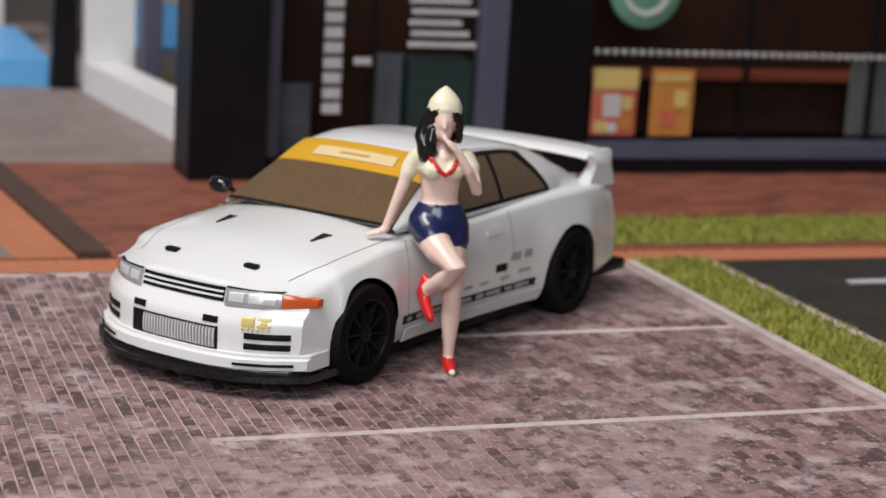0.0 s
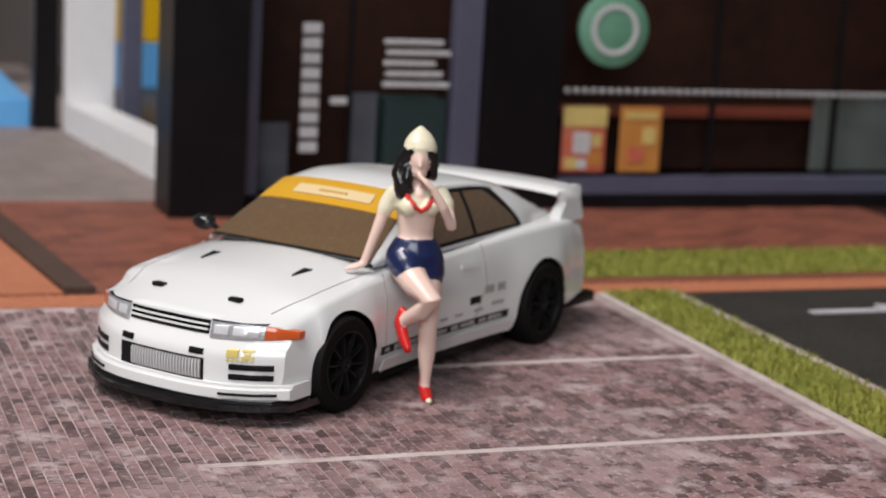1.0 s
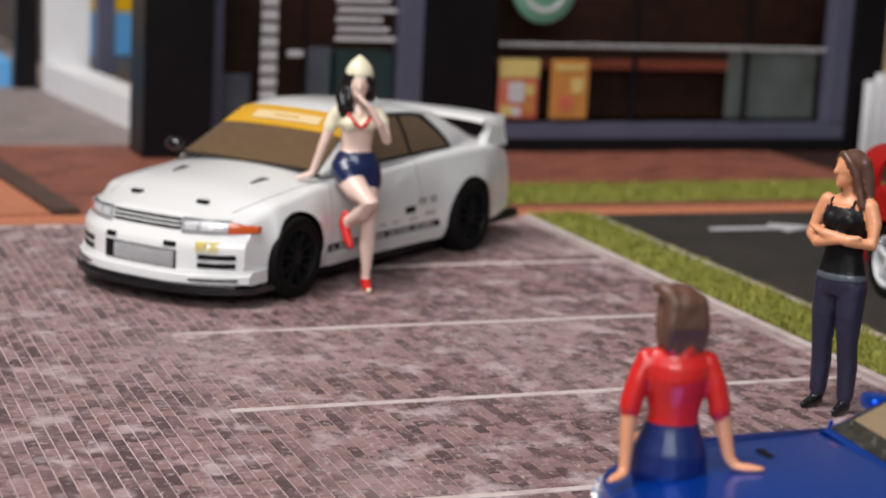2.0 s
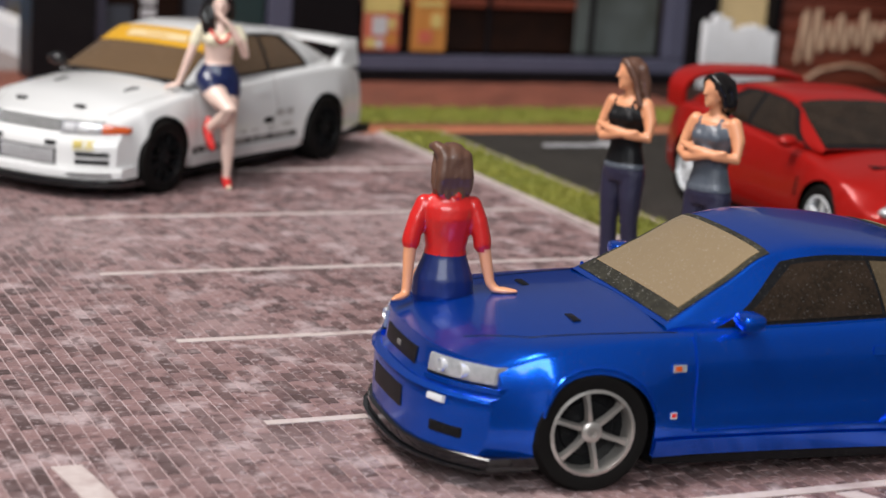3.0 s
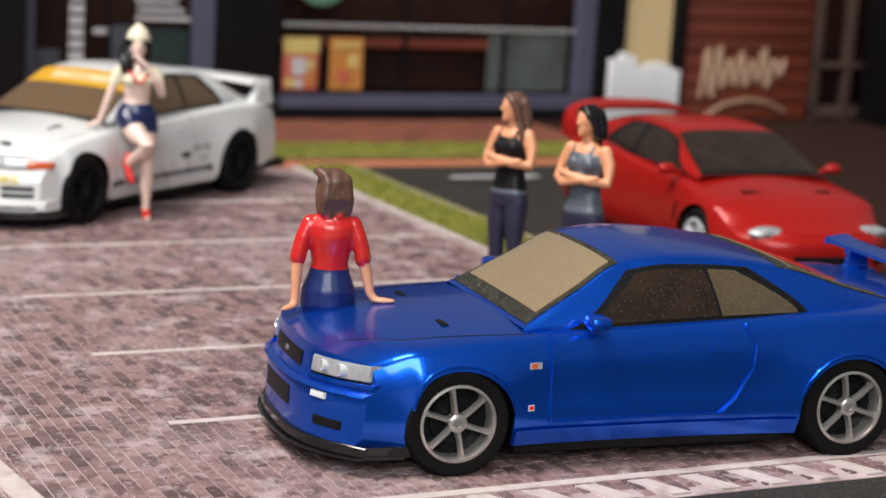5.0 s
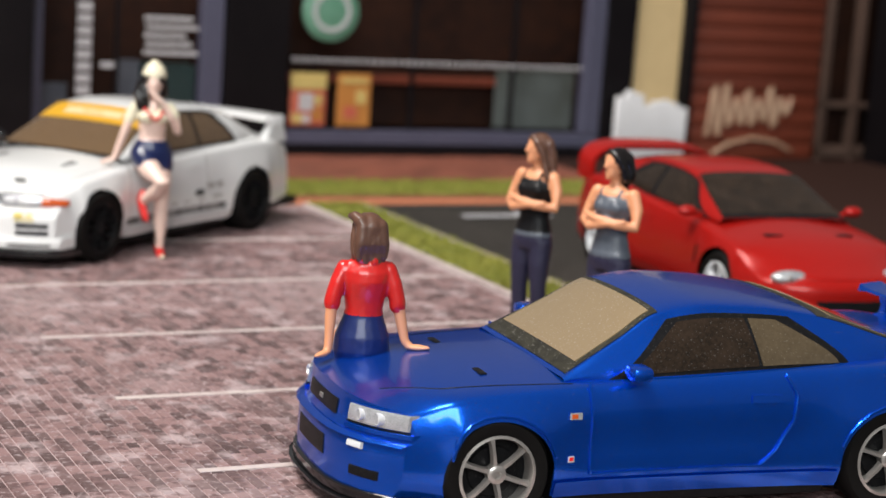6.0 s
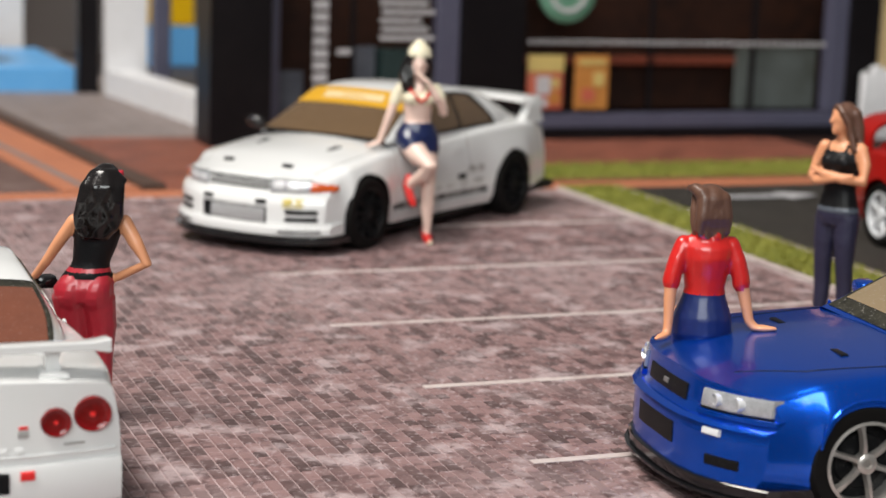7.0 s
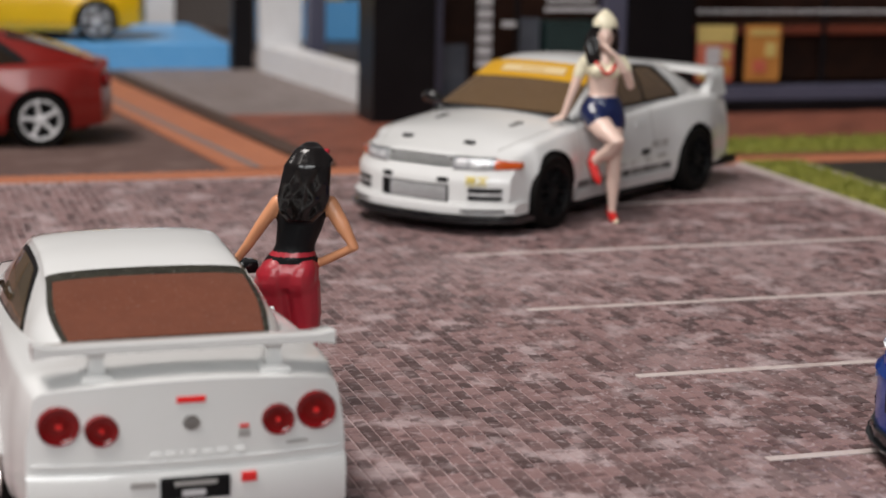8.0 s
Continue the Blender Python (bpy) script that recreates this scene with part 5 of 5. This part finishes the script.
def leaning_on_car(bm):
    # skin, hair, cream top and cap, navy shorts, red shoes and trim
    S, H, C, N, R = range(5)
    stack(bm, [(0, 0, 0.88, 0.12, 0.17), (0.0, 0, 0.93, 0.15, 0.205), (0.0, 0, 1.02, 0.145, 0.20), (0.0, 0, 1.085, 0.122, 0.165), (0, 0, 1.12, 0.110, 0.142)], 18, N)
    stack(bm, [(0, 0, 1.08, 0.105, 0.138), (0.0, 0, 1.16, 0.095, 0.122), (0.0, 0, 1.23, 0.10, 0.130), (0, 0, 1.32, 0.10, 0.140)], 18, S)
    stack(bm, [(0, 0, 1.305, 0.108, 0.142), (0.01, 0, 1.35, 0.12, 0.162), (0, 0, 1.43, 0.10, 0.165), (-0.01, 0, 1.475, 0.07, 0.12), (0, 0, 1.49, 0.045, 0.05)], 18, C)
    for s in (1, -1):
        blob(bm, 0.085, s * 0.075, 1.352, 0.072, 0.070, 0.064, C)
        tube(bm, [(0.11, s * 0.09, 1.43, 0.014), (0.155, s * 0.045, 1.37, 0.015), (0.15, 0.0, 1.325, 0.015)], 6, R)
    tube(bm, [(0.06, 0, 1.42, 0.055), (0.015, 0, 1.50, 0.045), (0.02, 0, 1.57, 0.045)], 10, S)
    head_on(bm, 0.04, 0.0, 1.655, S, H, 0.13, 0.02, -8, 0.0, 4)
    # curls fall over one shoulder
    tube(bm, [(0.03, -0.085, 1.73, 0.042), (0.02, -0.125, 1.65, 0.050), (0.03, -0.155, 1.57, 0.046), (0.055, -0.125, 1.49, 0.050), (0.07, -0.135, 1.43, 0.030)], 12, H)
    tube(bm, [(0.06, -0.085, 1.62, 0.030), (0.075, -0.10, 1.54, 0.034), (0.09, -0.075, 1.47, 0.028)], 10, H)
    tube(bm, [(0.0, 0.085, 1.72, 0.036), (0.0, 0.105, 1.63, 0.036), (-0.01, 0.10, 1.54, 0.028)], 10, H)
    stack(bm, [(0.01, 0, 1.722, 0.104, 0.110), (0.01, 0, 1.752, 0.112, 0.118), (0.005, 0, 1.80, 0.098, 0.104), (0.0, 0, 1.845, 0.066, 0.072), (-0.005, 0, 1.88, 0.030, 0.032), (-0.005, 0, 1.90, 0.010, 0.010)], 18, C)
    # one arm rests on the bonnet, the other hand is raised to the chin
    tube(bm, [(0, -0.16, 1.44, 0.058), (-0.01, -0.20, 1.37, 0.060), (0.0, -0.225, 1.31, 0.056)], 10, C)
    tube(bm, [(0.0, -0.215, 1.34, 0.046), (0.01, -0.27, 1.18, 0.040), (0.0, -0.33, 1.00, 0.032), (0.0, -0.35, 0.945, 0.030)], 10, S)
    hand(bm, 0.0, -0.35, 0.935, 0.1, -0.95, -0.25, S)
    tube(bm, [(0, 0.16, 1.44, 0.056), (0.04, 0.20, 1.36, 0.056)], 10, C)
    tube(bm, [(0.03, 0.19, 1.40, 0.046), (0.11, 0.225, 1.22, 0.042), (0.17, 0.15, 1.36, 0.034), (0.17, 0.07, 1.49, 0.028)], 10, S)
    hand(bm, 0.17, 0.06, 1.50, -0.2, -0.6, 0.55, S)
    tube(bm, [(0.0, 0.085, 0.97, 0.126), (0.02, 0.095, 0.86, 0.120)], 14, N)
    tube(bm, [(0.02, -0.08, 0.98, 0.124), (0.09, -0.06, 0.925, 0.118)], 14, N)
    # standing leg, and the other bent back against the door
    tube(bm, [(0.02, 0.09, 0.92, 0.105), (0.06, 0.10, 0.72, 0.090), (0.10, 0.10, 0.52, 0.066), (0.10, 0.10, 0.36, 0.066), (0.11, 0.10, 0.16, 0.040), (0.11, 0.10, 0.08, 0.036)], 12, S)
    tube(bm, [(0.03, -0.08, 0.93, 0.108), (0.20, -0.01, 0.83, 0.098), (0.33, 0.07, 0.75, 0.074), (0.24, 0.02, 0.66, 0.066), (0.10, -0.06, 0.56, 0.046)], 12, S)
    tube(bm, [(0.02, 0.10, 0.13, 0.035), (0.10, 0.10, 0.075, 0.050), (0.20, 0.10, 0.035, 0.045), (0.25, 0.10, 0.03, 0.035)], 10, R, flat=0.8)
    tube(bm, [(0.03, 0.10, 0.10, 0.022), (0.02, 0.10, 0.0, 0.016)], 8, R)
    blob(bm, 0.275, 0.10, 0.032, 0.024, 0.026, 0.022, C, 10)
    tube(bm, [(0.07, -0.08, 0.62, 0.040), (0.06, -0.09, 0.54, 0.055), (0.12, -0.07, 0.44, 0.052), (0.18, -0.05, 0.38, 0.040)], 10, R, flat=0.8)


def seated_on_bonnet(bm):
    # skin, hair, red shirt, blue skirt, shoes
    S, H, R, B, K = range(5)
    stack(bm, [(0.02, 0, -0.04, 0.13, 0.17), (0.02, 0, 0.03, 0.175, 0.19), (0.01, 0, 0.13, 0.165, 0.182), (0.0, 0, 0.24, 0.12, 0.142), (0, 0, 0.31, 0.100, 0.118)], 18, B)
    stack(bm, [(0, 0, 0.285, 0.112, 0.132), (-0.005, 0, 0.31, 0.106, 0.124), (-0.01, 0, 0.38, 0.105, 0.136), (-0.02, 0, 0.50, 0.115, 0.160), (-0.02, 0, 0.57, 0.105, 0.17), (-0.02, 0, 0.63, 0.07, 0.13), (-0.02, 0, 0.655, 0.045, 0.055)], 18, R)
    tube(bm, [(-0.02, 0, 0.62, 0.05), (-0.01, 0, 0.74, 0.046)], 10, S)
    head_on(bm, 0.02, 0.0, 0.815, S, H, 0.155, 0.0, 12, 0.0)
    tube(bm, [(-0.06, 0.06, 0.90, 0.05), (-0.02, 0.10, 0.93, 0.035), (0.03, 0.125, 0.92, 0.02)], 8, H)
    for s in (1, -1):
        out = 0.0 if s > 0 else 0.05
        tube(bm, [(-0.02, s * 0.145, 0.590, 0.054), (-0.04, s * 0.185, 0.49, 0.055), (-0.05, s * 0.212, 0.385, 0.056), (-0.05, s * 0.216, 0.345, 0.058)], 12, R)
        tube(bm, [(-0.05, s * 0.212, 0.40, 0.044), (-0.06, s * (0.222 + out * 0.4), 0.26, 0.040), (-0.075, s * (0.225 + out), 0.12, 0.032), (-0.085, s * (0.23 + out * 1.4), 0.035 if s > 0 else 0.09, 0.030)], 10, S)
        hand(bm, -0.085, s * (0.235 + out * 1.4), 0.025 if s > 0 else 0.08, -0.75 if s > 0 else -0.35, s * (0.55 if s > 0 else 0.9), -0.02 if s > 0 else 0.06, S)
        tube(bm, [(-0.085, s * 0.04, 0.64, 0.022), (-0.03, s * 0.085, 0.655, 0.022), (0.03, s * 0.06, 0.635, 0.02)], 8, R)
        tube(bm, [(0.04, s * 0.085, 0.07, 0.10), (0.25, s * 0.085, 0.06, 0.088), (0.40, s * 0.08, 0.01, 0.066), (0.43, s * 0.075, -0.2, 0.062), (0.46, s * 0.07, -0.44, 0.038)], 12, S)
        tube(bm, [(0.45, s * 0.07, -0.46, 0.04), (0.52, s * 0.07, -0.51, 0.045), (0.60, s * 0.07, -0.53, 0.035)], 8, K, flat=0.7)
    stack(bm, [(0.02, 0, 0.0, 0.14, 0.17), (0.14, 0, 0.02, 0.17, 0.18), (0.24, 0, 0.06, 0.10, 0.165), (0.26, 0, 0.12, 0.05, 0.15)], 18, B)


def arms_crossed(tight):
    def build(bm):
        # skin, hair, top, jeans, boots, belt
        S, H, T, J, K, G = range(6)
        for s in (1, -1):
            tube(bm, [(0, s * 0.085, 0.88, 0.108), (0.015, s * 0.095, 0.68, 0.092), (0.01, s * 0.10, 0.48, 0.072), (-0.01, s * 0.105, 0.32, 0.070), (-0.005, s * 0.11, 0.12, 0.058)], 12, J)
            tube(bm, [(-0.01, s * 0.11, 0.16, 0.055), (0.0, s * 0.11, 0.06, 0.055), (0.09, s * 0.12, 0.035, 0.042), (0.13, s * 0.125, 0.035, 0.03)], 10, K, flat=0.85)
        stack(bm, [(0, 0, 0.82, 0.12, 0.17), (0.0, 0, 0.90, 0.138, 0.185), (0, 0, 0.96, 0.128, 0.172)], 18, J)
        stack(bm, [(0, 0, 0.935, 0.140, 0.182), (0, 0, 0.965, 0.136, 0.174)], 18, G)
        stack(bm, [(0, 0, 0.95, 0.132, 0.172), (0, 0, 1.02, 0.12, 0.156), (0, 0, 1.10, 0.105, 0.135), (0.0, 0, 1.22, 0.11, 0.15), (0.01, 0, 1.33, 0.125, 0.165), (0.0, 0, 1.40, 0.10, 0.15), (0, 0, 1.43, 0.07, 0.11)], 18, T)
        for s in (1, -1):
            blob(bm, 0.08, s * 0.068, 1.325, 0.055, 0.066, 0.062, T)
            tube(bm, [(0.09, s * 0.075, 1.37, 0.014), (0.05, s * 0.09, 1.46, 0.014), (-0.04, s * 0.085, 1.45, 0.014)], 6, T)
        stack(bm, [(0, 0, 1.40, 0.09, 0.145), (0, 0, 1.44, 0.08, 0.165), (-0.005, 0, 1.475, 0.055, 0.11), (0, 0, 1.50, 0.045, 0.05)], 16, S)
        tube(bm, [(0, 0, 1.47, 0.048), (0.01, 0, 1.57, 0.045)], 10, S)
        head_on(bm, 0.03, 0.0, 1.66, S, H, 0.24 if not tight else 0.13, 0.05 if not tight else 0.02, -28 if not tight else -18, 0.03 if not tight else -0.02)
        if tight:
            tube(bm, [(-0.10, 0, 1.62, 0.05), (-0.13, 0, 1.50, 0.042), (-0.12, 0, 1.36, 0.025)], 8, H)
        for s in (1, -1):
            tube(bm, [(-0.01, s * 0.165, 1.435, 0.056), (0.0, s * 0.215, 1.32, 0.052), (0.04, s * 0.235, 1.19, 0.046), (0.15, s * 0.12, 1.19 + s * 0.02, 0.042), (0.17, -s * 0.06, 1.225 + s * 0.015, 0.034)], 10, S)
            hand(bm, 0.165, -s * 0.07, 1.23 + s * 0.015, -0.3, -s * 0.9, 0.2, S)
    return build


def hand_on_hip(bm):
    # skin, hair, black top, crimson trousers, boots, belt, flower
    S, H, T, J, K, G = range(6)
    for s in (1, -1):
        tube(bm, [(0, s * 0.095, 0.88, 0.126), (0.01, s * 0.095, 0.68, 0.106), (0.0, s * 0.085, 0.48, 0.074), (-0.01, s * 0.085, 0.30, 0.068), (0, s * 0.085, 0.12, 0.055)], 12, J)
        tube(bm, [(-0.01, s * 0.085, 0.16, 0.05), (0.0, s * 0.085, 0.06, 0.05), (0.09, s * 0.09, 0.035, 0.042), (0.13, s * 0.095, 0.035, 0.03)], 10, K, flat=0.85)
        blob(bm, -0.040, s * 0.085, 0.92, 0.112, 0.115, 0.15, J)
    stack(bm, [(0, 0, 0.86, 0.13, 0.205), (-0.01, 0, 0.95, 0.135, 0.21), (0, 0, 1.04, 0.118, 0.165), (0, 0, 1.09, 0.11, 0.145)], 18, J)
    stack(bm, [(0, 0, 1.025, 0.126, 0.176), (0, 0, 1.065, 0.120, 0.158)], 18, G)
    stack(bm, [(0, 0, 1.07, 0.105, 0.138), (0, 0, 1.14, 0.10, 0.13), (0, 0, 1.25, 0.11, 0.15), (0, 0, 1.36, 0.115, 0.165), (-0.005, 0, 1.43, 0.085, 0.14), (0, 0, 1.47, 0.05, 0.06)], 18, T)
    tube(bm, [(0, 0, 1.46, 0.048), (0.01, 0, 1.57, 0.045)], 10, S)
    head_on(bm, 0.03, 0, 1.67, S, H, 0.30, 0.04, -10)
    for k in range(7):
        yy = -0.115 + 0.23 * k / 6
        sway = 0.030 * math.sin(k * 2.1)
        deep = 0.045 * (1 - (yy / 0.14) ** 2)
        tube(bm, [(-0.045 - deep, yy * 0.55, 1.755, 0.035), (-0.085 - deep, yy * 0.9 + sway * 0.5, 1.66, 0.050), (-0.095 - deep, yy - sway, 1.56, 0.047),
                  (-0.09 - deep, yy * 1.12 + sway, 1.46, 0.042), (-0.095 - deep, yy * 1.0 - sway, 1.38, 0.034), (-0.085 - deep, yy * 0.7, 1.32, 0.018)], 14, H)
    for k in range(6):
        # curls stand out at both sides
        sd = 1 if k % 2 else -1
        zz = 1.70 - 0.055 * k
        tube(bm, [(-0.05, sd * 0.085, zz + 0.03, 0.034), (-0.07, sd * 0.128, zz, 0.036), (-0.09, sd * 0.10, zz - 0.045, 0.030)], 10, H)
    blob(bm, 0.0, -0.105, 1.74, 0.03, 0.025, 0.035, J, 8)
    tube(bm, [(-0.01, -0.165, 1.415, 0.054), (-0.06, -0.28, 1.27, 0.047), (-0.08, -0.385, 1.14, 0.042), (0.0, -0.22, 1.03, 0.036), (0.04, -0.17, 1.0, 0.03)], 10, S)
    tube(bm, [(-0.01, 0.165, 1.415, 0.054), (0.02, 0.25, 1.26, 0.047), (0.06, 0.31, 1.11, 0.040), (0.12, 0.36, 1.0, 0.032)], 10, S)
    hand(bm, 0.12, 0.36, 1.0, 0.4, 0.6, -0.6, S)
    # the hips swing out, the shoulders the other way
    for v in bm.verts:
        v.co.y += 0.02 - 0.12 * max(0.0, v.co.z - 0.92) + 0.05 * math.exp(-((v.co.z - 0.9) / 0.25) ** 2)


figure(1.84, 1.28, 0, -98, "painted figurine in cream top and navy shorts leaning on car", "figurines",
       [PALESKIN, BLACKHAIR, CREAM, NAVY, REDCLOTH], leaning_on_car, 1.035)
figure(0.97, -6.0, 0.76, 72, "painted figurine in red shirt and blue skirt on the bonnet", "figurines",
       [TANSKIN, BROWNHAIR, REDCLOTH, BLUESKIRT, BLACKCLOTH], seated_on_bonnet, 0.95)
figure(3.91, -2.87, 0, 203, "painted figurine with brown hair, black top and folded arms", "figurines",
       [TANSKIN, BROWNHAIR, BLACKCLOTH, DENIM, GLOSSBLACK, GREYCLOTH], arms_crossed(False), 1.0)
figure(4.06, -3.88, 0, 205, "painted figurine with tied black hair, grey top and folded arms", "figurines",
       [TANSKIN, BLACKHAIR, GREYCLOTH, DENIM, GLOSSBLACK, GREYCLOTH], arms_crossed(True), 1.01)
figure(-2.29, -4.32, 0, 72, "painted figurine with long black hair and crimson trousers beside the car", "figurines",
       [TANSKIN, BLACKHAIR, BLACKCLOTH, CRIMSON, GLOSSBLACK, BLACK], hand_on_hip, 0.885)


# ---- pavers of the car park, laid in columns of long and short pieces ----
def paver_mesh(w, l):
    bm = bmesh.new()
    h, e = 0.010, 0.005
    lo = [bm.verts.new(p) for p in ((0, 0, 0), (w, 0, 0), (w, l, 0), (0, l, 0))]
    hi = [bm.verts.new(p) for p in ((e, e, h), (w - e, e, h), (w - e, l - e, h), (e, l - e, h))]
    bm.faces.new(hi)
    for k in range(4):
        bm.faces.new((lo[k], lo[(k + 1) % 4], hi[(k + 1) % 4], hi[k]))
    return bm


rng = random.Random(11)
LONG, SHORT, COL, GAP = 0.170, 0.096, 0.084, 0.0095
proto = {}
for key, l in (("long", LONG), ("short", SHORT)):
    bm = paver_mesh(COL - GAP, l)
    me = bpy.data.meshes.new("paver_" + key)
    bm.to_mesh(me)
    bm.free()
    me.transform(Matrix.Scale(U, 4))
    me.materials.append(PAVER)
    proto[key] = me
verts, faces, count = [], [], 0
x = -9.0
while x < 4.58:
    y = -7.92 + rng.random() * 0.2
    while y < 4.05:
        long = rng.random() < 0.55
        l = LONG if long else SHORT
        if -1.6 < x < 0.0 and -7.2 < y < -5.0 and count < 300:
            ob = new("brick", proto["long" if long else "short"])
            ob.parent = lot
            ob.location = (x * U, y * U, 0.0)
            count += 1
        elif -9.0 < x:
            w, h, e, n = COL - GAP, 0.010, 0.005, len(verts)
            verts += [(x, y, 0), (x + w, y, 0), (x + w, y + l, 0), (x, y + l, 0), (x + e, y + e, h), (x + w - e, y + e, h), (x + w - e, y + l - e, h), (x + e, y + l - e, h)]
            faces += [(n + 4, n + 5, n + 6, n + 7)] + [(n + k, n + (k + 1) % 4, n + 4 + (k + 1) % 4, n + 4 + k) for k in range(4)]
        y += l + GAP
    x += COL
me = bpy.data.meshes.new("bricks")
me.from_pydata([(a * U, b * U, c * U) for a, b, c in verts], [], faces)
me.materials.append(PAVERS)
ob = new("bricks", me)
ob.parent = lot
tagged(ob, "brown printed pavers", kind="stuff")

# ---- grass blades on the verges ----
verts, faces = [], []
rng = random.Random(5)
for x0, x1, y0, y1, n in ((4.79, 5.50, -5.5, 4.30, 9000), (2.62, 10.3, 4.96, 6.13, 11000)):
    for k in range(n):
        gx, gy = rng.uniform(x0, x1), rng.uniform(y0, y1)
        a, h, w = rng.random() * math.tau, rng.uniform(0.02, 0.07), 0.011
        lx, ly = rng.uniform(-0.03, 0.03), rng.uniform(-0.03, 0.03)
        m = len(verts)
        verts += [(gx - w * math.cos(a), gy - w * math.sin(a), 0.018), (gx + w * math.cos(a), gy + w * math.sin(a), 0.018), (gx + lx, gy + ly, 0.02 + h)]
        faces.append((m, m + 1, m + 2))
me = bpy.data.meshes.new("grass")
me.from_pydata([(a * U, b * U, c * U) for a, b, c in verts], [], faces)
me.materials.append(GRASS)
tagged(new("grass", me), "short yellow green grass", "grass", kind="stuff")


# ---- laid bricks and tiles of the pavements behind the car park ----
def laid(name, owner, x0, x1, y0, y1, length, depth, z, mat, bond, label, seed):
    rng = random.Random(seed)
    verts, faces = [], []
    row, y = 0, y0
    while y + depth <= y1 + 1e-6:
        x = x0 + (length * 0.5 if bond and row % 2 else 0.0)
        while x + length <= x1 + 1e-6:
            g, lift = 0.012, rng.uniform(0.006, 0.012)
            m = len(verts)
            for zz, e in ((z - 0.004, 0.0), (z + lift, 0.008)):
                verts += [(x + g + e, y + g + e, zz), (x + length - g - e, y + g + e, zz), (x + length - g - e, y + depth - g - e, zz), (x + g + e, y + depth - g - e, zz)]
            faces += [(m + 4, m + 5, m + 6, m + 7), (m, m + 1, m + 5, m + 4), (m + 1, m + 2, m + 6, m + 5), (m + 2, m + 3, m + 7, m + 6), (m + 3, m, m + 4, m + 7)]
            x += length
        y += depth
        row += 1
    me = bpy.data.meshes.new(name)
    me.from_pydata([(a * U, b * U, c * U) for a, b, c in verts], [], faces)
    me.materials.append(mat)
    ob = new(name, me)
    ob.parent = owner
    return tagged(ob, label, kind="stuff")


laid("bricks", red_walk, -0.28, 10.28, 6.14, 9.38, 0.40, 0.18, 0.008, REDBRICK, True, "red printed bricks", 11)
laid("bricks", red_corner, -0.28, 2.56, 4.76, 6.08, 0.40, 0.165, 0.008, REDBRICK, True, "red printed bricks", 12)
laid("tiles", tiled_floor, -0.26, 1.98, 9.44, 22.0, 0.32, 0.32, 0.004, GREYTILE, False, "grey printed tiles", 13)
laid("bricks", edging, -5.0, 10.28, 4.33, 4.71, 0.10, 0.19, 0.006, ORANGE, False, "orange printed bricks", 14)
